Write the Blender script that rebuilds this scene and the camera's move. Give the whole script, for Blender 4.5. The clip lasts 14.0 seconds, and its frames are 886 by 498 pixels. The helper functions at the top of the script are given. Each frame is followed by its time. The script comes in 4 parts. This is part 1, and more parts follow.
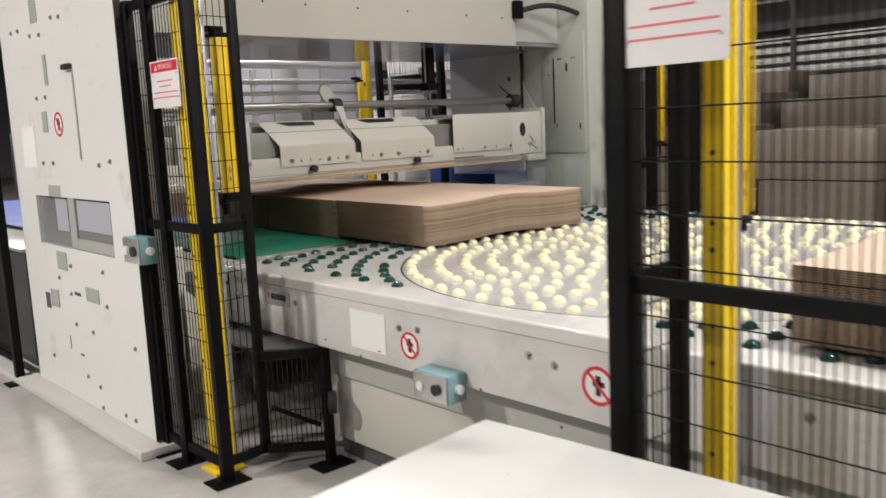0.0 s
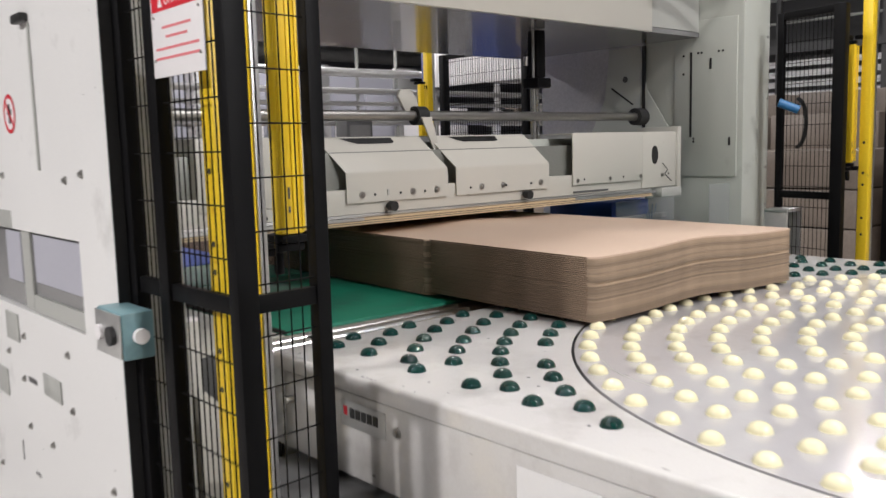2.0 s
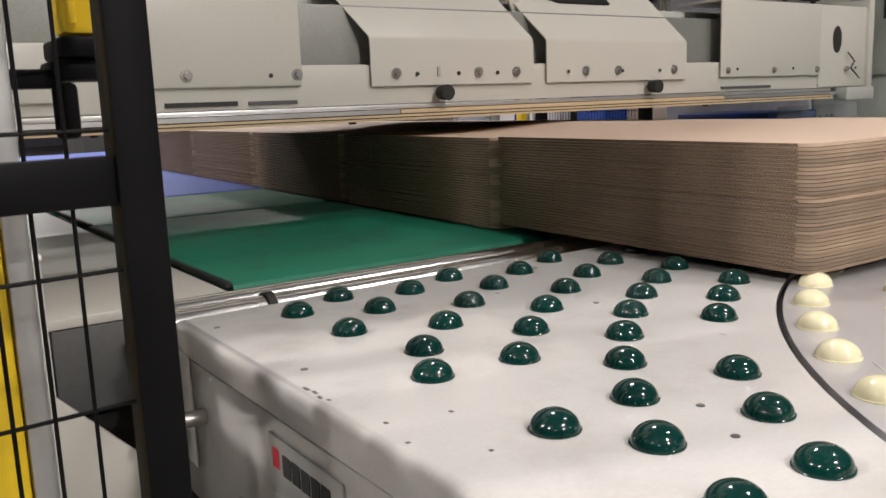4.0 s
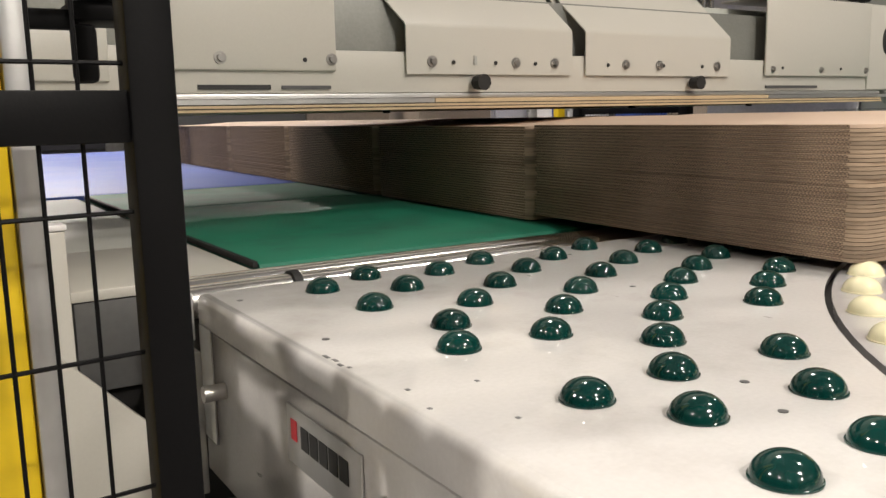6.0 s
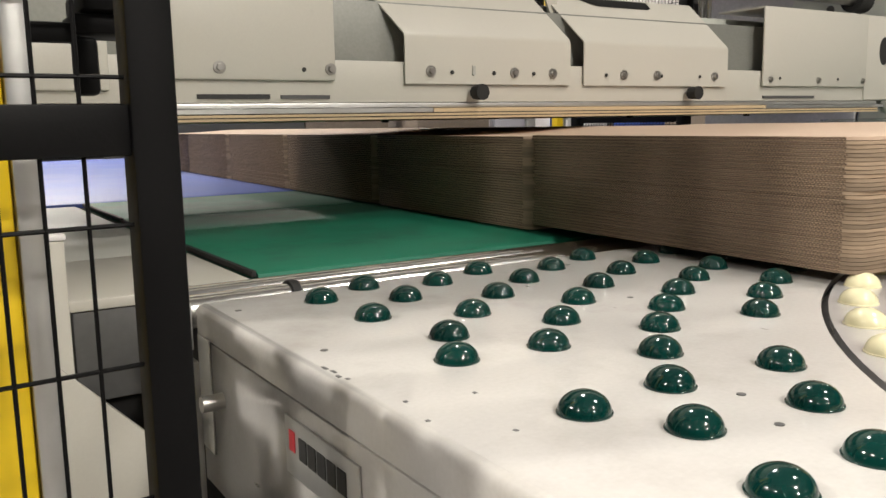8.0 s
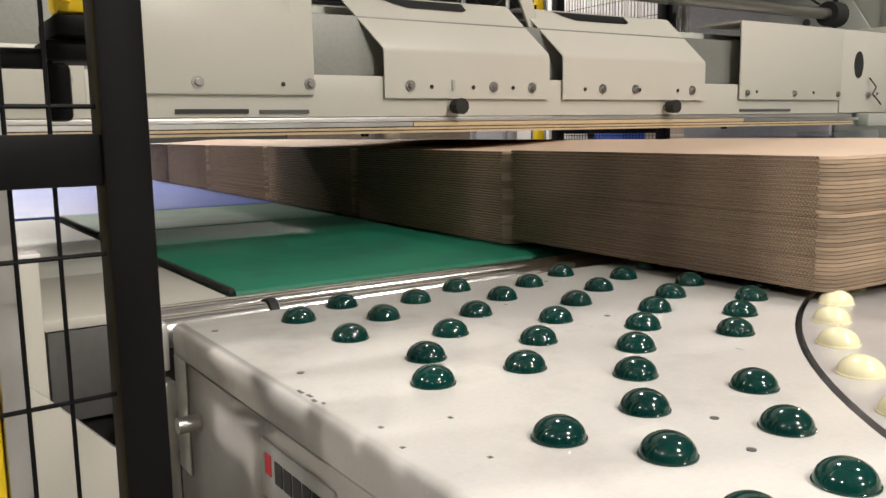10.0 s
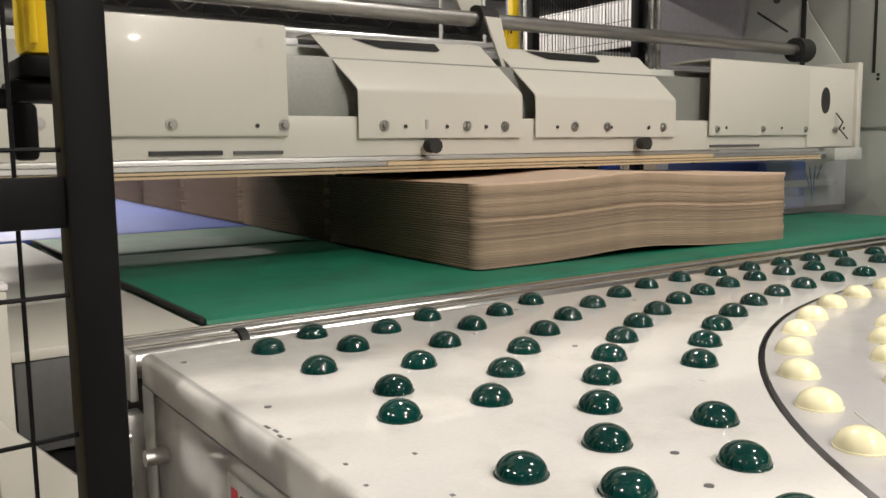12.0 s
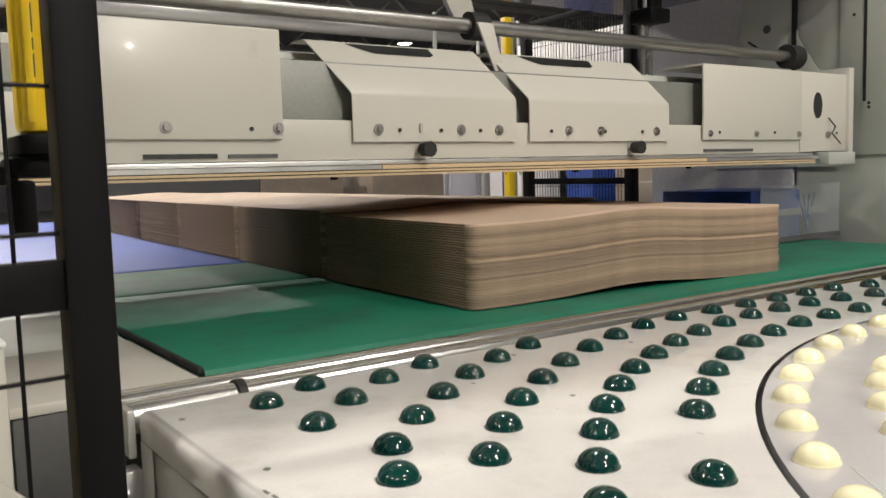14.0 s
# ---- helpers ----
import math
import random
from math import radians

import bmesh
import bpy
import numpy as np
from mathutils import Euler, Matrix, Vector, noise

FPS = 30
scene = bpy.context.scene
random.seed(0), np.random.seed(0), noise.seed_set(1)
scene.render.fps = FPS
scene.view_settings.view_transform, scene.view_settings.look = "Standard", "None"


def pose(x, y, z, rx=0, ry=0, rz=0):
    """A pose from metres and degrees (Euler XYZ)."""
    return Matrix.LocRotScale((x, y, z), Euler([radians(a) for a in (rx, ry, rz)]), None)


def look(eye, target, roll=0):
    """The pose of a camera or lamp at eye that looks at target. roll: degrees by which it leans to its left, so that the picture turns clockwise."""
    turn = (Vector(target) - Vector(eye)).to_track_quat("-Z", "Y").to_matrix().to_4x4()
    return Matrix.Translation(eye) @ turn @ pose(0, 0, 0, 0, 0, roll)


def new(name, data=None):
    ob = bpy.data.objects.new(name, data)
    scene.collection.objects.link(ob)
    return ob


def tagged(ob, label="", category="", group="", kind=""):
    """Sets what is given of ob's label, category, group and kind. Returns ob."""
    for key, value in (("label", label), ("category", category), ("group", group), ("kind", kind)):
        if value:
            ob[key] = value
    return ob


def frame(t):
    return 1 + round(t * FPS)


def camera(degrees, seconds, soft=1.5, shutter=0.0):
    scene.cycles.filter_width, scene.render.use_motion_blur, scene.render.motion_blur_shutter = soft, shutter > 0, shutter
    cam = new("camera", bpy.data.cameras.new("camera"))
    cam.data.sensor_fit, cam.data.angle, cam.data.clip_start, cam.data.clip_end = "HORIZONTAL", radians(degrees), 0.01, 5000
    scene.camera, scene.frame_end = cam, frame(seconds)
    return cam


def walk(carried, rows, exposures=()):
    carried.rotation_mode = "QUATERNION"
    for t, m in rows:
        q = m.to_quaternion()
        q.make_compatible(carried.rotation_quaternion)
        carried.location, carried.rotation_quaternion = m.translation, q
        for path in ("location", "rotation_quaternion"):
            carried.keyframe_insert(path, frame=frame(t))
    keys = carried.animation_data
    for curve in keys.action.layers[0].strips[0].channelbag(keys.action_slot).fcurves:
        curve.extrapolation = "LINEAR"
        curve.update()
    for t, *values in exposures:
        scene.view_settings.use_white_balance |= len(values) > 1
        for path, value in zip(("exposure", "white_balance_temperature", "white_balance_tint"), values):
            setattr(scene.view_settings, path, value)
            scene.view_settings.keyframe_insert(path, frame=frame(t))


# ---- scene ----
cam = camera(55.3, 14.0, shutter=0.5)
PATH = [
    (0, (0.367, -0.005, 1.605), (1.699, 1.458, 1.311), -2.7),
    (0.5, (0.543, 0.414, 1.581), (1.864, 1.895, 1.332), -1.7),
    (1, (0.807, 0.856, 1.602), (2.096, 2.365, 1.358), -1.4),
    (1.5, (0.985, 1.293, 1.553), (2.265, 2.812, 1.314), -1.2),
    (2, (1.173, 1.708, 1.548), (2.488, 3.196, 1.305), -1.5),
    (2.5, (1.426, 2.051, 1.547), (2.779, 3.504, 1.311), -0.7),
    (3, (1.72, 2.333, 1.506), (3.086, 3.77, 1.246), -0.4),
    (3.5, (1.996, 2.53, 1.426), (3.255, 4.052, 1.112), -1.0),
    (4, (2.126, 2.697, 1.242), (3.242, 4.321, 0.903), -2.2),
    (6.3, (2.152, 2.727, 1.18), (3.201, 4.402, 0.871), -1.2),
    (6.5, (2.15, 2.726, 1.184), (3.198, 4.402, 0.879), -1.1),
    (7, (2.144, 2.727, 1.181), (3.192, 4.404, 0.879), -0.9),
    (7.5, (2.143, 2.73, 1.184), (3.189, 4.408, 0.883), -1.0),
    (8, (2.15, 2.724, 1.186), (3.207, 4.396, 0.891), -1.1),
    (10.5, (2.161, 2.719, 1.207), (3.263, 4.364, 0.932), -0.8),
    (11, (2.168, 2.715, 1.208), (3.284, 4.352, 0.931), -0.6),
    (11.5, (2.172, 2.707, 1.218), (3.303, 4.336, 0.958), -0.9),
    (12, (2.164, 2.704, 1.226), (3.304, 4.331, 0.991), -0.8),
    (12.5, (2.159, 2.702, 1.228), (3.298, 4.332, 1.016), -0.8),
    (13, (2.16, 2.702, 1.226), (3.301, 4.332, 1.024), -0.9),
    (13.5, (2.159, 2.701, 1.233), (3.303, 4.329, 1.033), -1.2),
    (14, (2.164, 2.7, 1.274), (3.313, 4.326, 1.093), -1.6),
]
EXPOSURES = [(0.0, -0.1, 6150, 12), (1.0, -0.1, 6000, 13), (1.5, -0.05, 5900, 14), (3.0, -0.08, 6050, 15), (4.2, -0.1, 6200, 16), (6.5, 0.12, 6500, 12), (8.0, 0.12, 6450, 11), (11.0, 0.13, 6450, 12), (14.0, 0.1, 6400, 11)]
walk(cam, [(t, look(eye, target, roll)) for t, eye, target, roll in PATH], EXPOSURES)

# ---- light: high-bay lamps of the hall, dim grey surround ----
world = bpy.data.worlds.new("hall_air")
world.use_nodes = True
world.node_tree.nodes["Background"].inputs[0].default_value = (0.95, 0.97, 1.0, 1)
world.node_tree.nodes["Background"].inputs[1].default_value = 0.006
scene.world = world
LAMP_POWER = 300.0
LAMP_Z = 5.6
LAMPS = [(-3.6, -4.0, 0.3), (-3.6, 1.5, 0.65), (-3.6, 5.6, 2.2), (3.3, -6.0, 2.4), (3.6, -0.8, 1.05), (5.6, 2.2, 0.3), (4.4, 5.74, 0.38), (3.6, 13.0, 1.2), (3.6, 19.0, 0.7), (9.6, -6.0, 0.5),
         (9.6, 7.0, 0.26), (9.2, 13.0, 0.5), (9.2, 19.0, 0.8), (14.25, 6.74, 0.3), (22.3, 10.2, 0.5), (15.5, 18.0, 0.7)]
FAR_LAMPS = [(12.0, 26.0), (18.0, 27.0), (24.0, 24.0), (16.0, 34.0), (24.0, 33.0), (30.0, 30.0), (21.0, 17.0), (27.0, 15.0), (8.0, 33.0), (22.0, 40.0)]

# ---- materials ----


def material(name, colour, rough=0.5, metal=0.0, vary=0.08, scale=6.0, bump=0.0, fine=60.0, coat=0.0, dirt=None, island=0.0, stretch=(1, 1, 1), spec=0.5, scuffs=None):
    """Principled surface with variation at two scales, optional dirt of its own colour, and fine relief."""
    m = bpy.data.materials.new(name)
    m.use_nodes = True
    nt = m.node_tree
    b = nt.nodes["Principled BSDF"]
    b.inputs["Metallic"].default_value = metal
    b.inputs["Specular IOR Level"].default_value = spec
    b.inputs["Coat Weight"].default_value = coat
    tc = nt.nodes.new("ShaderNodeTexCoord")
    mp = nt.nodes.new("ShaderNodeMapping")
    mp.inputs["Scale"].default_value = stretch
    nt.links.new(tc.outputs["Object"], mp.inputs[0])
    big, small = nt.nodes.new("ShaderNodeTexNoise"), nt.nodes.new("ShaderNodeTexNoise")
    for n, s, d in ((big, scale, 4.0), (small, fine, 3.0)):
        n.inputs["Scale"].default_value, n.inputs["Detail"].default_value = s, d
        nt.links.new(mp.outputs[0], n.inputs["Vector"])
    add = nt.nodes.new("ShaderNodeMath")
    add.operation = "ADD"
    nt.links.new(big.outputs["Fac"], add.inputs[0])
    nt.links.new(small.outputs["Fac"], add.inputs[1])
    ramp = nt.nodes.new("ShaderNodeMapRange")
    ramp.inputs["From Min"].default_value, ramp.inputs["From Max"].default_value = 0.6, 1.4
    ramp.inputs["To Min"].default_value, ramp.inputs["To Max"].default_value = 1 - vary, 1 + vary
    nt.links.new(add.outputs[0], ramp.inputs["Value"])
    mul = nt.nodes.new("ShaderNodeVectorMath")
    mul.operation = "SCALE"
    mul.inputs[0].default_value = colour
    last = ramp.outputs[0]
    if island:
        info = nt.nodes.new("ShaderNodeObjectInfo")
        r2 = nt.nodes.new("ShaderNodeMapRange")
        r2.inputs["To Min"].default_value, r2.inputs["To Max"].default_value = 1 - island, 1 + island
        nt.links.new(info.outputs["Random"], r2.inputs["Value"])
        m2 = nt.nodes.new("ShaderNodeMath")
        m2.operation = "MULTIPLY"
        nt.links.new(last, m2.inputs[0])
        nt.links.new(r2.outputs[0], m2.inputs[1])
        last = m2.outputs[0]
    nt.links.new(last, mul.inputs["Scale"])
    out = mul.outputs[0]
    if dirt:
        dcol, lo, hi, dscale = dirt
        dn = nt.nodes.new("ShaderNodeTexNoise")
        dn.inputs["Scale"].default_value, dn.inputs["Detail"].default_value = dscale, 8.0
        dn.inputs["Roughness"].default_value = 0.65
        nt.links.new(tc.outputs["Object"], dn.inputs["Vector"])
        dr = nt.nodes.new("ShaderNodeMapRange")
        dr.inputs["From Min"].default_value, dr.inputs["From Max"].default_value = lo, hi
        nt.links.new(dn.outputs["Fac"], dr.inputs["Value"])
        mix = nt.nodes.new("ShaderNodeMix")
        mix.data_type = "RGBA"
        mix.inputs["B"].default_value = (*dcol, 1)
        nt.links.new(dr.outputs[0], mix.inputs["Factor"])
        nt.links.new(out, mix.inputs["A"])
        out = mix.outputs["Result"]
    if scuffs:
        sn = nt.nodes.new("ShaderNodeTexNoise")
        sn.inputs["Scale"].default_value, sn.inputs["Detail"].default_value = 38.0, 2.0
        sm = nt.nodes.new("ShaderNodeMapping")
        sm.inputs["Scale"].default_value, sm.inputs["Rotation"].default_value = (1.0, 0.35, 1.0), (0, 0, 0.6)
        nt.links.new(tc.outputs["Object"], sm.inputs[0])
        nt.links.new(sm.outputs[0], sn.inputs["Vector"])
        sr = nt.nodes.new("ShaderNodeMapRange")
        sr.inputs["From Min"].default_value, sr.inputs["From Max"].default_value = 0.765, 0.80
        sr.inputs["To Max"].default_value = 0.8
        nt.links.new(sn.outputs["Fac"], sr.inputs["Value"])
        sx = nt.nodes.new("ShaderNodeMix")
        sx.data_type = "RGBA"
        sx.inputs["B"].default_value = (*scuffs, 1)
        nt.links.new(sr.outputs[0], sx.inputs["Factor"])
        nt.links.new(out, sx.inputs["A"])
        out = sx.outputs["Result"]
    nt.links.new(out, b.inputs["Base Color"])
    rr = nt.nodes.new("ShaderNodeMapRange")
    rr.inputs["To Min"].default_value, rr.inputs["To Max"].default_value = max(0.02, rough * 0.75), min(1, rough * 1.25)
    nt.links.new(big.outputs["Fac"], rr.inputs["Value"])
    nt.links.new(rr.outputs[0], b.inputs["Roughness"])
    if bump:
        bp = nt.nodes.new("ShaderNodeBump")
        bp.inputs["Strength"].default_value, bp.inputs["Distance"].default_value = bump, 0.002
        nt.links.new(small.outputs["Fac"], bp.inputs["Height"])
        nt.links.new(bp.outputs[0], b.inputs["Normal"])
    return m


def flute_edge(name, pitch=0.0075, layer=0.00697):
    """The open edge of corrugated board: a wavy paper line between two liners, over hollows whose shade is painted
    dark.
    """
    m = bpy.data.materials.new(name)
    m.use_nodes = True
    nt = m.node_tree
    b = nt.nodes["Principled BSDF"]
    b.inputs["Roughness"].default_value, b.inputs["Specular IOR Level"].default_value = 0.9, 0.1

    def math_node(op, a, c=None):
        n = nt.nodes.new("ShaderNodeMath")
        n.operation = op
        for k, v in enumerate((a, c)):
            if v is None:
                continue
            if isinstance(v, (int, float)):
                n.inputs[k].default_value = v
            else:
                nt.links.new(v, n.inputs[k])
        return n.outputs[0]
    tc, sep, info = nt.nodes.new("ShaderNodeTexCoord"), nt.nodes.new("ShaderNodeSeparateXYZ"), nt.nodes.new("ShaderNodeObjectInfo")
    nt.links.new(tc.outputs["Object"], sep.inputs[0])
    turn = math_node("ADD", math_node("MULTIPLY", sep.outputs["Y"], 2 * math.pi / pitch), math_node("MULTIPLY", info.outputs["Random"], 40.0))
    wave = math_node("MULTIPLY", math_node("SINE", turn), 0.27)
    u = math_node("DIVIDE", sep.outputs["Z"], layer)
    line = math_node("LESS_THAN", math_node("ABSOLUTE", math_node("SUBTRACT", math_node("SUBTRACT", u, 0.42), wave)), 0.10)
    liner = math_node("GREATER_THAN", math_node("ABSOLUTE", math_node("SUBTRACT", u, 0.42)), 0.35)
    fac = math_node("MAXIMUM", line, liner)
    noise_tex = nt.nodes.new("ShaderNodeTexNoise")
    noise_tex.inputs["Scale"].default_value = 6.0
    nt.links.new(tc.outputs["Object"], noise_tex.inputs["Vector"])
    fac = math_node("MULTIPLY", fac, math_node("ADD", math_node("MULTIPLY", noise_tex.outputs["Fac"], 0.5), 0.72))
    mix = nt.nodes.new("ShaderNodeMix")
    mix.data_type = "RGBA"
    # first colour paints the shade inside the flutes, second is the paper
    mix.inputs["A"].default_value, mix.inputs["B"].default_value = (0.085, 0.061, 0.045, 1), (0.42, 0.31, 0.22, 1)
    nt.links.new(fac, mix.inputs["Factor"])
    nt.links.new(mix.outputs["Result"], b.inputs["Base Color"])
    return m


def glowing(name, colour, strength):
    m = bpy.data.materials.new(name)
    m.use_nodes = True
    b = m.node_tree.nodes["Principled BSDF"]
    b.inputs["Base Color"].default_value = (*colour, 1)
    b.inputs["Emission Color"].default_value, b.inputs["Emission Strength"].default_value = (*colour, 1), strength
    return m


def clear(name, colour=(0.8, 0.83, 0.85), rough=0.05, alpha=0.35):
    m = bpy.data.materials.new(name)
    m.use_nodes = True
    b = m.node_tree.nodes["Principled BSDF"]
    b.inputs["Base Color"].default_value = (*colour, 1)
    b.inputs["Roughness"].default_value, b.inputs["Alpha"].default_value = rough, alpha
    return m


WHITE = material("white_machine_paint", (0.53, 0.515, 0.462), 0.32, vary=0.03, scale=2.0, bump=0.04, fine=220, coat=0.15, dirt=((0.30, 0.28, 0.24), 0.66, 0.95, 5.0))
TOPWHITE = material("worn_white_table_paint", (0.645, 0.63, 0.61), 0.13, vary=0.05, scale=2.2, bump=0.03, fine=160, coat=0.4, dirt=((0.40, 0.37, 0.34), 0.50, 0.92, 4.0), scuffs=(0.16, 0.14, 0.12))
DISKWHITE = material("greyish_disc_paint", (0.455, 0.443, 0.45), 0.18, vary=0.05, scale=2.5, bump=0.03, fine=160, coat=0.35, dirt=((0.33, 0.31, 0.30), 0.52, 0.95, 5.0), scuffs=(0.2, 0.18, 0.16))
PANELWHITE = material("scuffed_white_panel", (0.74, 0.735, 0.72), 0.38, vary=0.04, scale=1.5, bump=0.04, fine=200, dirt=((0.30, 0.29, 0.27), 0.60, 0.95, 3.0), scuffs=(0.10, 0.09, 0.08))
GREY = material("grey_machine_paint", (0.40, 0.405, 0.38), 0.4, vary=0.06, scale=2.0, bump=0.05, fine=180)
SAGE = material("pale_sage_frame_paint", (0.50, 0.52, 0.47), 0.38, vary=0.06, scale=1.6, bump=0.04, fine=180, dirt=((0.25, 0.25, 0.22), 0.64, 0.9, 3.0))
# beam grey with the shade behind the hoods mixed into its colour
BEAMSHADE = material("shaded_beam_grey", (0.23, 0.235, 0.215), 0.45, 0.3, vary=0.12, scale=3.0, bump=0.05, fine=120)
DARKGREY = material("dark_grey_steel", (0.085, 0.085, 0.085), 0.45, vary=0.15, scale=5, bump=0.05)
BLACK = material("black_powder_coat", (0.0045, 0.0045, 0.005), 0.5, vary=0.2, scale=9, bump=0.08, fine=300, dirt=((0.07, 0.066, 0.06), 0.72, 0.98, 14.0), spec=0.12)
RUBBER = material("black_rubber", (0.015, 0.015, 0.015), 0.7, vary=0.2, scale=12)
YELLOW = material("yellow_paint", (0.80, 0.555, 0.015), 0.35, vary=0.06, scale=4, bump=0.03, dirt=((0.25, 0.17, 0.03), 0.64, 0.85, 12.0))
GREENBALL = material("dark_green_gloss_plastic", (0.0015, 0.030, 0.025), 0.12, vary=0.1, scale=20, coat=0.3, island=0.1)
CREAMBALL = material("cream_gloss_plastic", (0.80, 0.75, 0.50), 0.16, vary=0.05, scale=20, coat=0.3, island=0.05)
GREENBELT = material("green_conveyor_belt", (0.007, 0.150, 0.088), 0.55, vary=0.16, scale=3.0, bump=0.1, fine=400, dirt=((0.02, 0.06, 0.045), 0.48, 0.8, 4.0))
BLUEBELT = material("blue_conveyor_belt", (0.10, 0.15, 0.48), 0.5, vary=0.12, scale=3.0, bump=0.1, fine=400)
BLUE = material("blue_machine_paint", (0.02, 0.055, 0.27), 0.4, vary=0.1, scale=4)
TEAL = material("teal_cast_box", (0.20, 0.34, 0.37), 0.45, vary=0.08, scale=15, bump=0.1)
CHROME = material("polished_steel", (0.78, 0.77, 0.75), 0.2, 1.0, vary=0.05, scale=14, stretch=(0.4, 3, 3))
STEEL = material("brushed_steel", (0.42, 0.41, 0.39), 0.38, 1.0, vary=0.08, scale=20)
ALU = material("aluminium_profile", (0.62, 0.62, 0.61), 0.38, 0.8, vary=0.05, scale=10)
PLY = material("plywood_edge", (0.52, 0.40, 0.25), 0.6, vary=0.4, scale=2.0, fine=90, bump=0.2, stretch=(0.3, 1, 45))
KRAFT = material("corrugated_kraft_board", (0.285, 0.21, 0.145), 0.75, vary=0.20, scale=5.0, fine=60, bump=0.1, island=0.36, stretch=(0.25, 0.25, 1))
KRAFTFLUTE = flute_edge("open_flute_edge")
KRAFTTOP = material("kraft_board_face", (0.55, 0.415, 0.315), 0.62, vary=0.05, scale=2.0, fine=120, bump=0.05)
PALE = material("stretch_wrapped_board", (0.20, 0.165, 0.135), 0.35, vary=0.15, scale=4.0, fine=40, bump=0.2, island=0.2)
WOOD = material("pallet_wood", (0.36, 0.25, 0.14), 0.75, vary=0.25, scale=8.0, bump=0.2)
CONCRETE = material("sealed_concrete", (0.46, 0.44, 0.42), 0.42, vary=0.10, scale=0.7, fine=40, bump=0.06, dirt=((0.25, 0.24, 0.23), 0.46, 0.85, 1.3), scuffs=(0.22, 0.21, 0.20))
PLINTH = material("pale_concrete_plinth", (0.58, 0.56, 0.53), 0.6, vary=0.08, scale=3, bump=0.1)
WALL = material("hall_wall_panel", (0.40, 0.40, 0.45), 0.6, vary=0.04, scale=0.5, bump=0.03)
CEIL = material("dark_hall_ceiling", (0.26, 0.26, 0.27), 0.8, vary=0.2, scale=0.4)
SIGNWHITE = material("sign_white", (0.80, 0.78, 0.78), 0.35, vary=0.02, scale=10)
PAPER = material("white_paper", (0.82, 0.81, 0.80), 0.7, vary=0.02, scale=10)
RED = material("sign_red", (0.62, 0.025, 0.04), 0.4, vary=0.05, scale=20)
PINK = material("faded_red_print", (0.70, 0.20, 0.22), 0.5, vary=0.05, scale=20)
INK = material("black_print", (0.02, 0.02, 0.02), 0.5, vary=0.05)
LILAC = material("lilac_plastic_strip", (0.55, 0.50, 0.62), 0.5, vary=0.05)
BLUEHOSE = material("blue_fitting", (0.03, 0.16, 0.38), 0.35, vary=0.1)
GLASS = clear("clear_polycarbonate", (0.42, 0.44, 0.45), 0.06, 0.22)
LILACGREY = material("grey_lilac_plate_paint", (0.52, 0.515, 0.53), 0.22, vary=0.15, scale=1.3, coat=0.3)
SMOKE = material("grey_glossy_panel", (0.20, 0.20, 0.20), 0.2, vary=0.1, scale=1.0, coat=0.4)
LAMPGLOW = glowing("lamp_diffuser", (1.0, 0.97, 0.92), 14.0)

# ---- mesh helpers ----
ORIGIN = {}


def thing(name, at, label, category, group="", kind=""):
    """An Empty at the base of a thing; its parts are given in world metres."""
    ob = new(name)
    ob.location = at
    ob.empty_display_size = 0.1
    ORIGIN[ob.name] = Vector(at)
    return tagged(ob, label, category, group, kind)


def smooth_by_angle(me, angle=0.6):
    me.polygons.foreach_set("use_smooth", [True] * len(me.polygons))
    me.set_sharp_from_angle(angle=angle)


def part(name, bm, mat, parent=None, label="", smooth=True):
    me = bpy.data.meshes.new(name)
    origin = ORIGIN[parent.name] if parent else Vector((0, 0, 0))
    bmesh.ops.translate(bm, verts=bm.verts, vec=-origin)
    bmesh.ops.recalc_face_normals(bm, faces=bm.faces)
    bm.to_mesh(me)
    bm.free()
    me.materials.append(mat)
    if smooth:
        smooth_by_angle(me)
    ob = new(name, me)
    if parent:
        ob.parent = parent
    ORIGIN[ob.name] = origin
    return tagged(ob, label)


def structure(name, bm, mat, label, category):
    return tagged(part(name, bm, mat), label, category, kind="structure")


def box(x0, x1, y0, y1, z0, z1, bevel=0.0, seg=2, bm=None):
    bm = bm or bmesh.new()
    vs = [bm.verts.new((x, y, z)) for x in (x0, x1) for y in (y0, y1) for z in (z0, z1)]
    fs = [bm.faces.new([vs[i] for i in q]) for q in ((0, 1, 3, 2), (4, 6, 7, 5), (0, 4, 5, 1), (2, 3, 7, 6), (0, 2, 6, 4), (1, 5, 7, 3))]
    if bevel:
        bmesh.ops.bevel(bm, geom=list({e for f in fs for e in f.edges}), offset=bevel, segments=seg, affect="EDGES", profile=0.5)
    return bm


def rod(p, q, r, n=12, bm=None, r2=None, caps=True):
    bm = bm or bmesh.new()
    p, q = Vector(p), Vector(q)
    w = (q - p).normalized()
    u = w.orthogonal().normalized()
    v = w.cross(u)
    r2 = r if r2 is None else r2
    rings = []
    for c, rad in ((p, r), (q, r2)):
        rings.append([bm.verts.new(c + rad * (math.cos(a) * u + math.sin(a) * v)) for a in (2 * math.pi * (k + 0.5) / n for k in range(n))])
    for k in range(n):
        bm.faces.new((rings[0][k], rings[0][(k + 1) % n], rings[1][(k + 1) % n], rings[1][k]))
    if caps:
        bm.faces.new(rings[0][::-1])
        bm.faces.new(rings[1])
    return bm


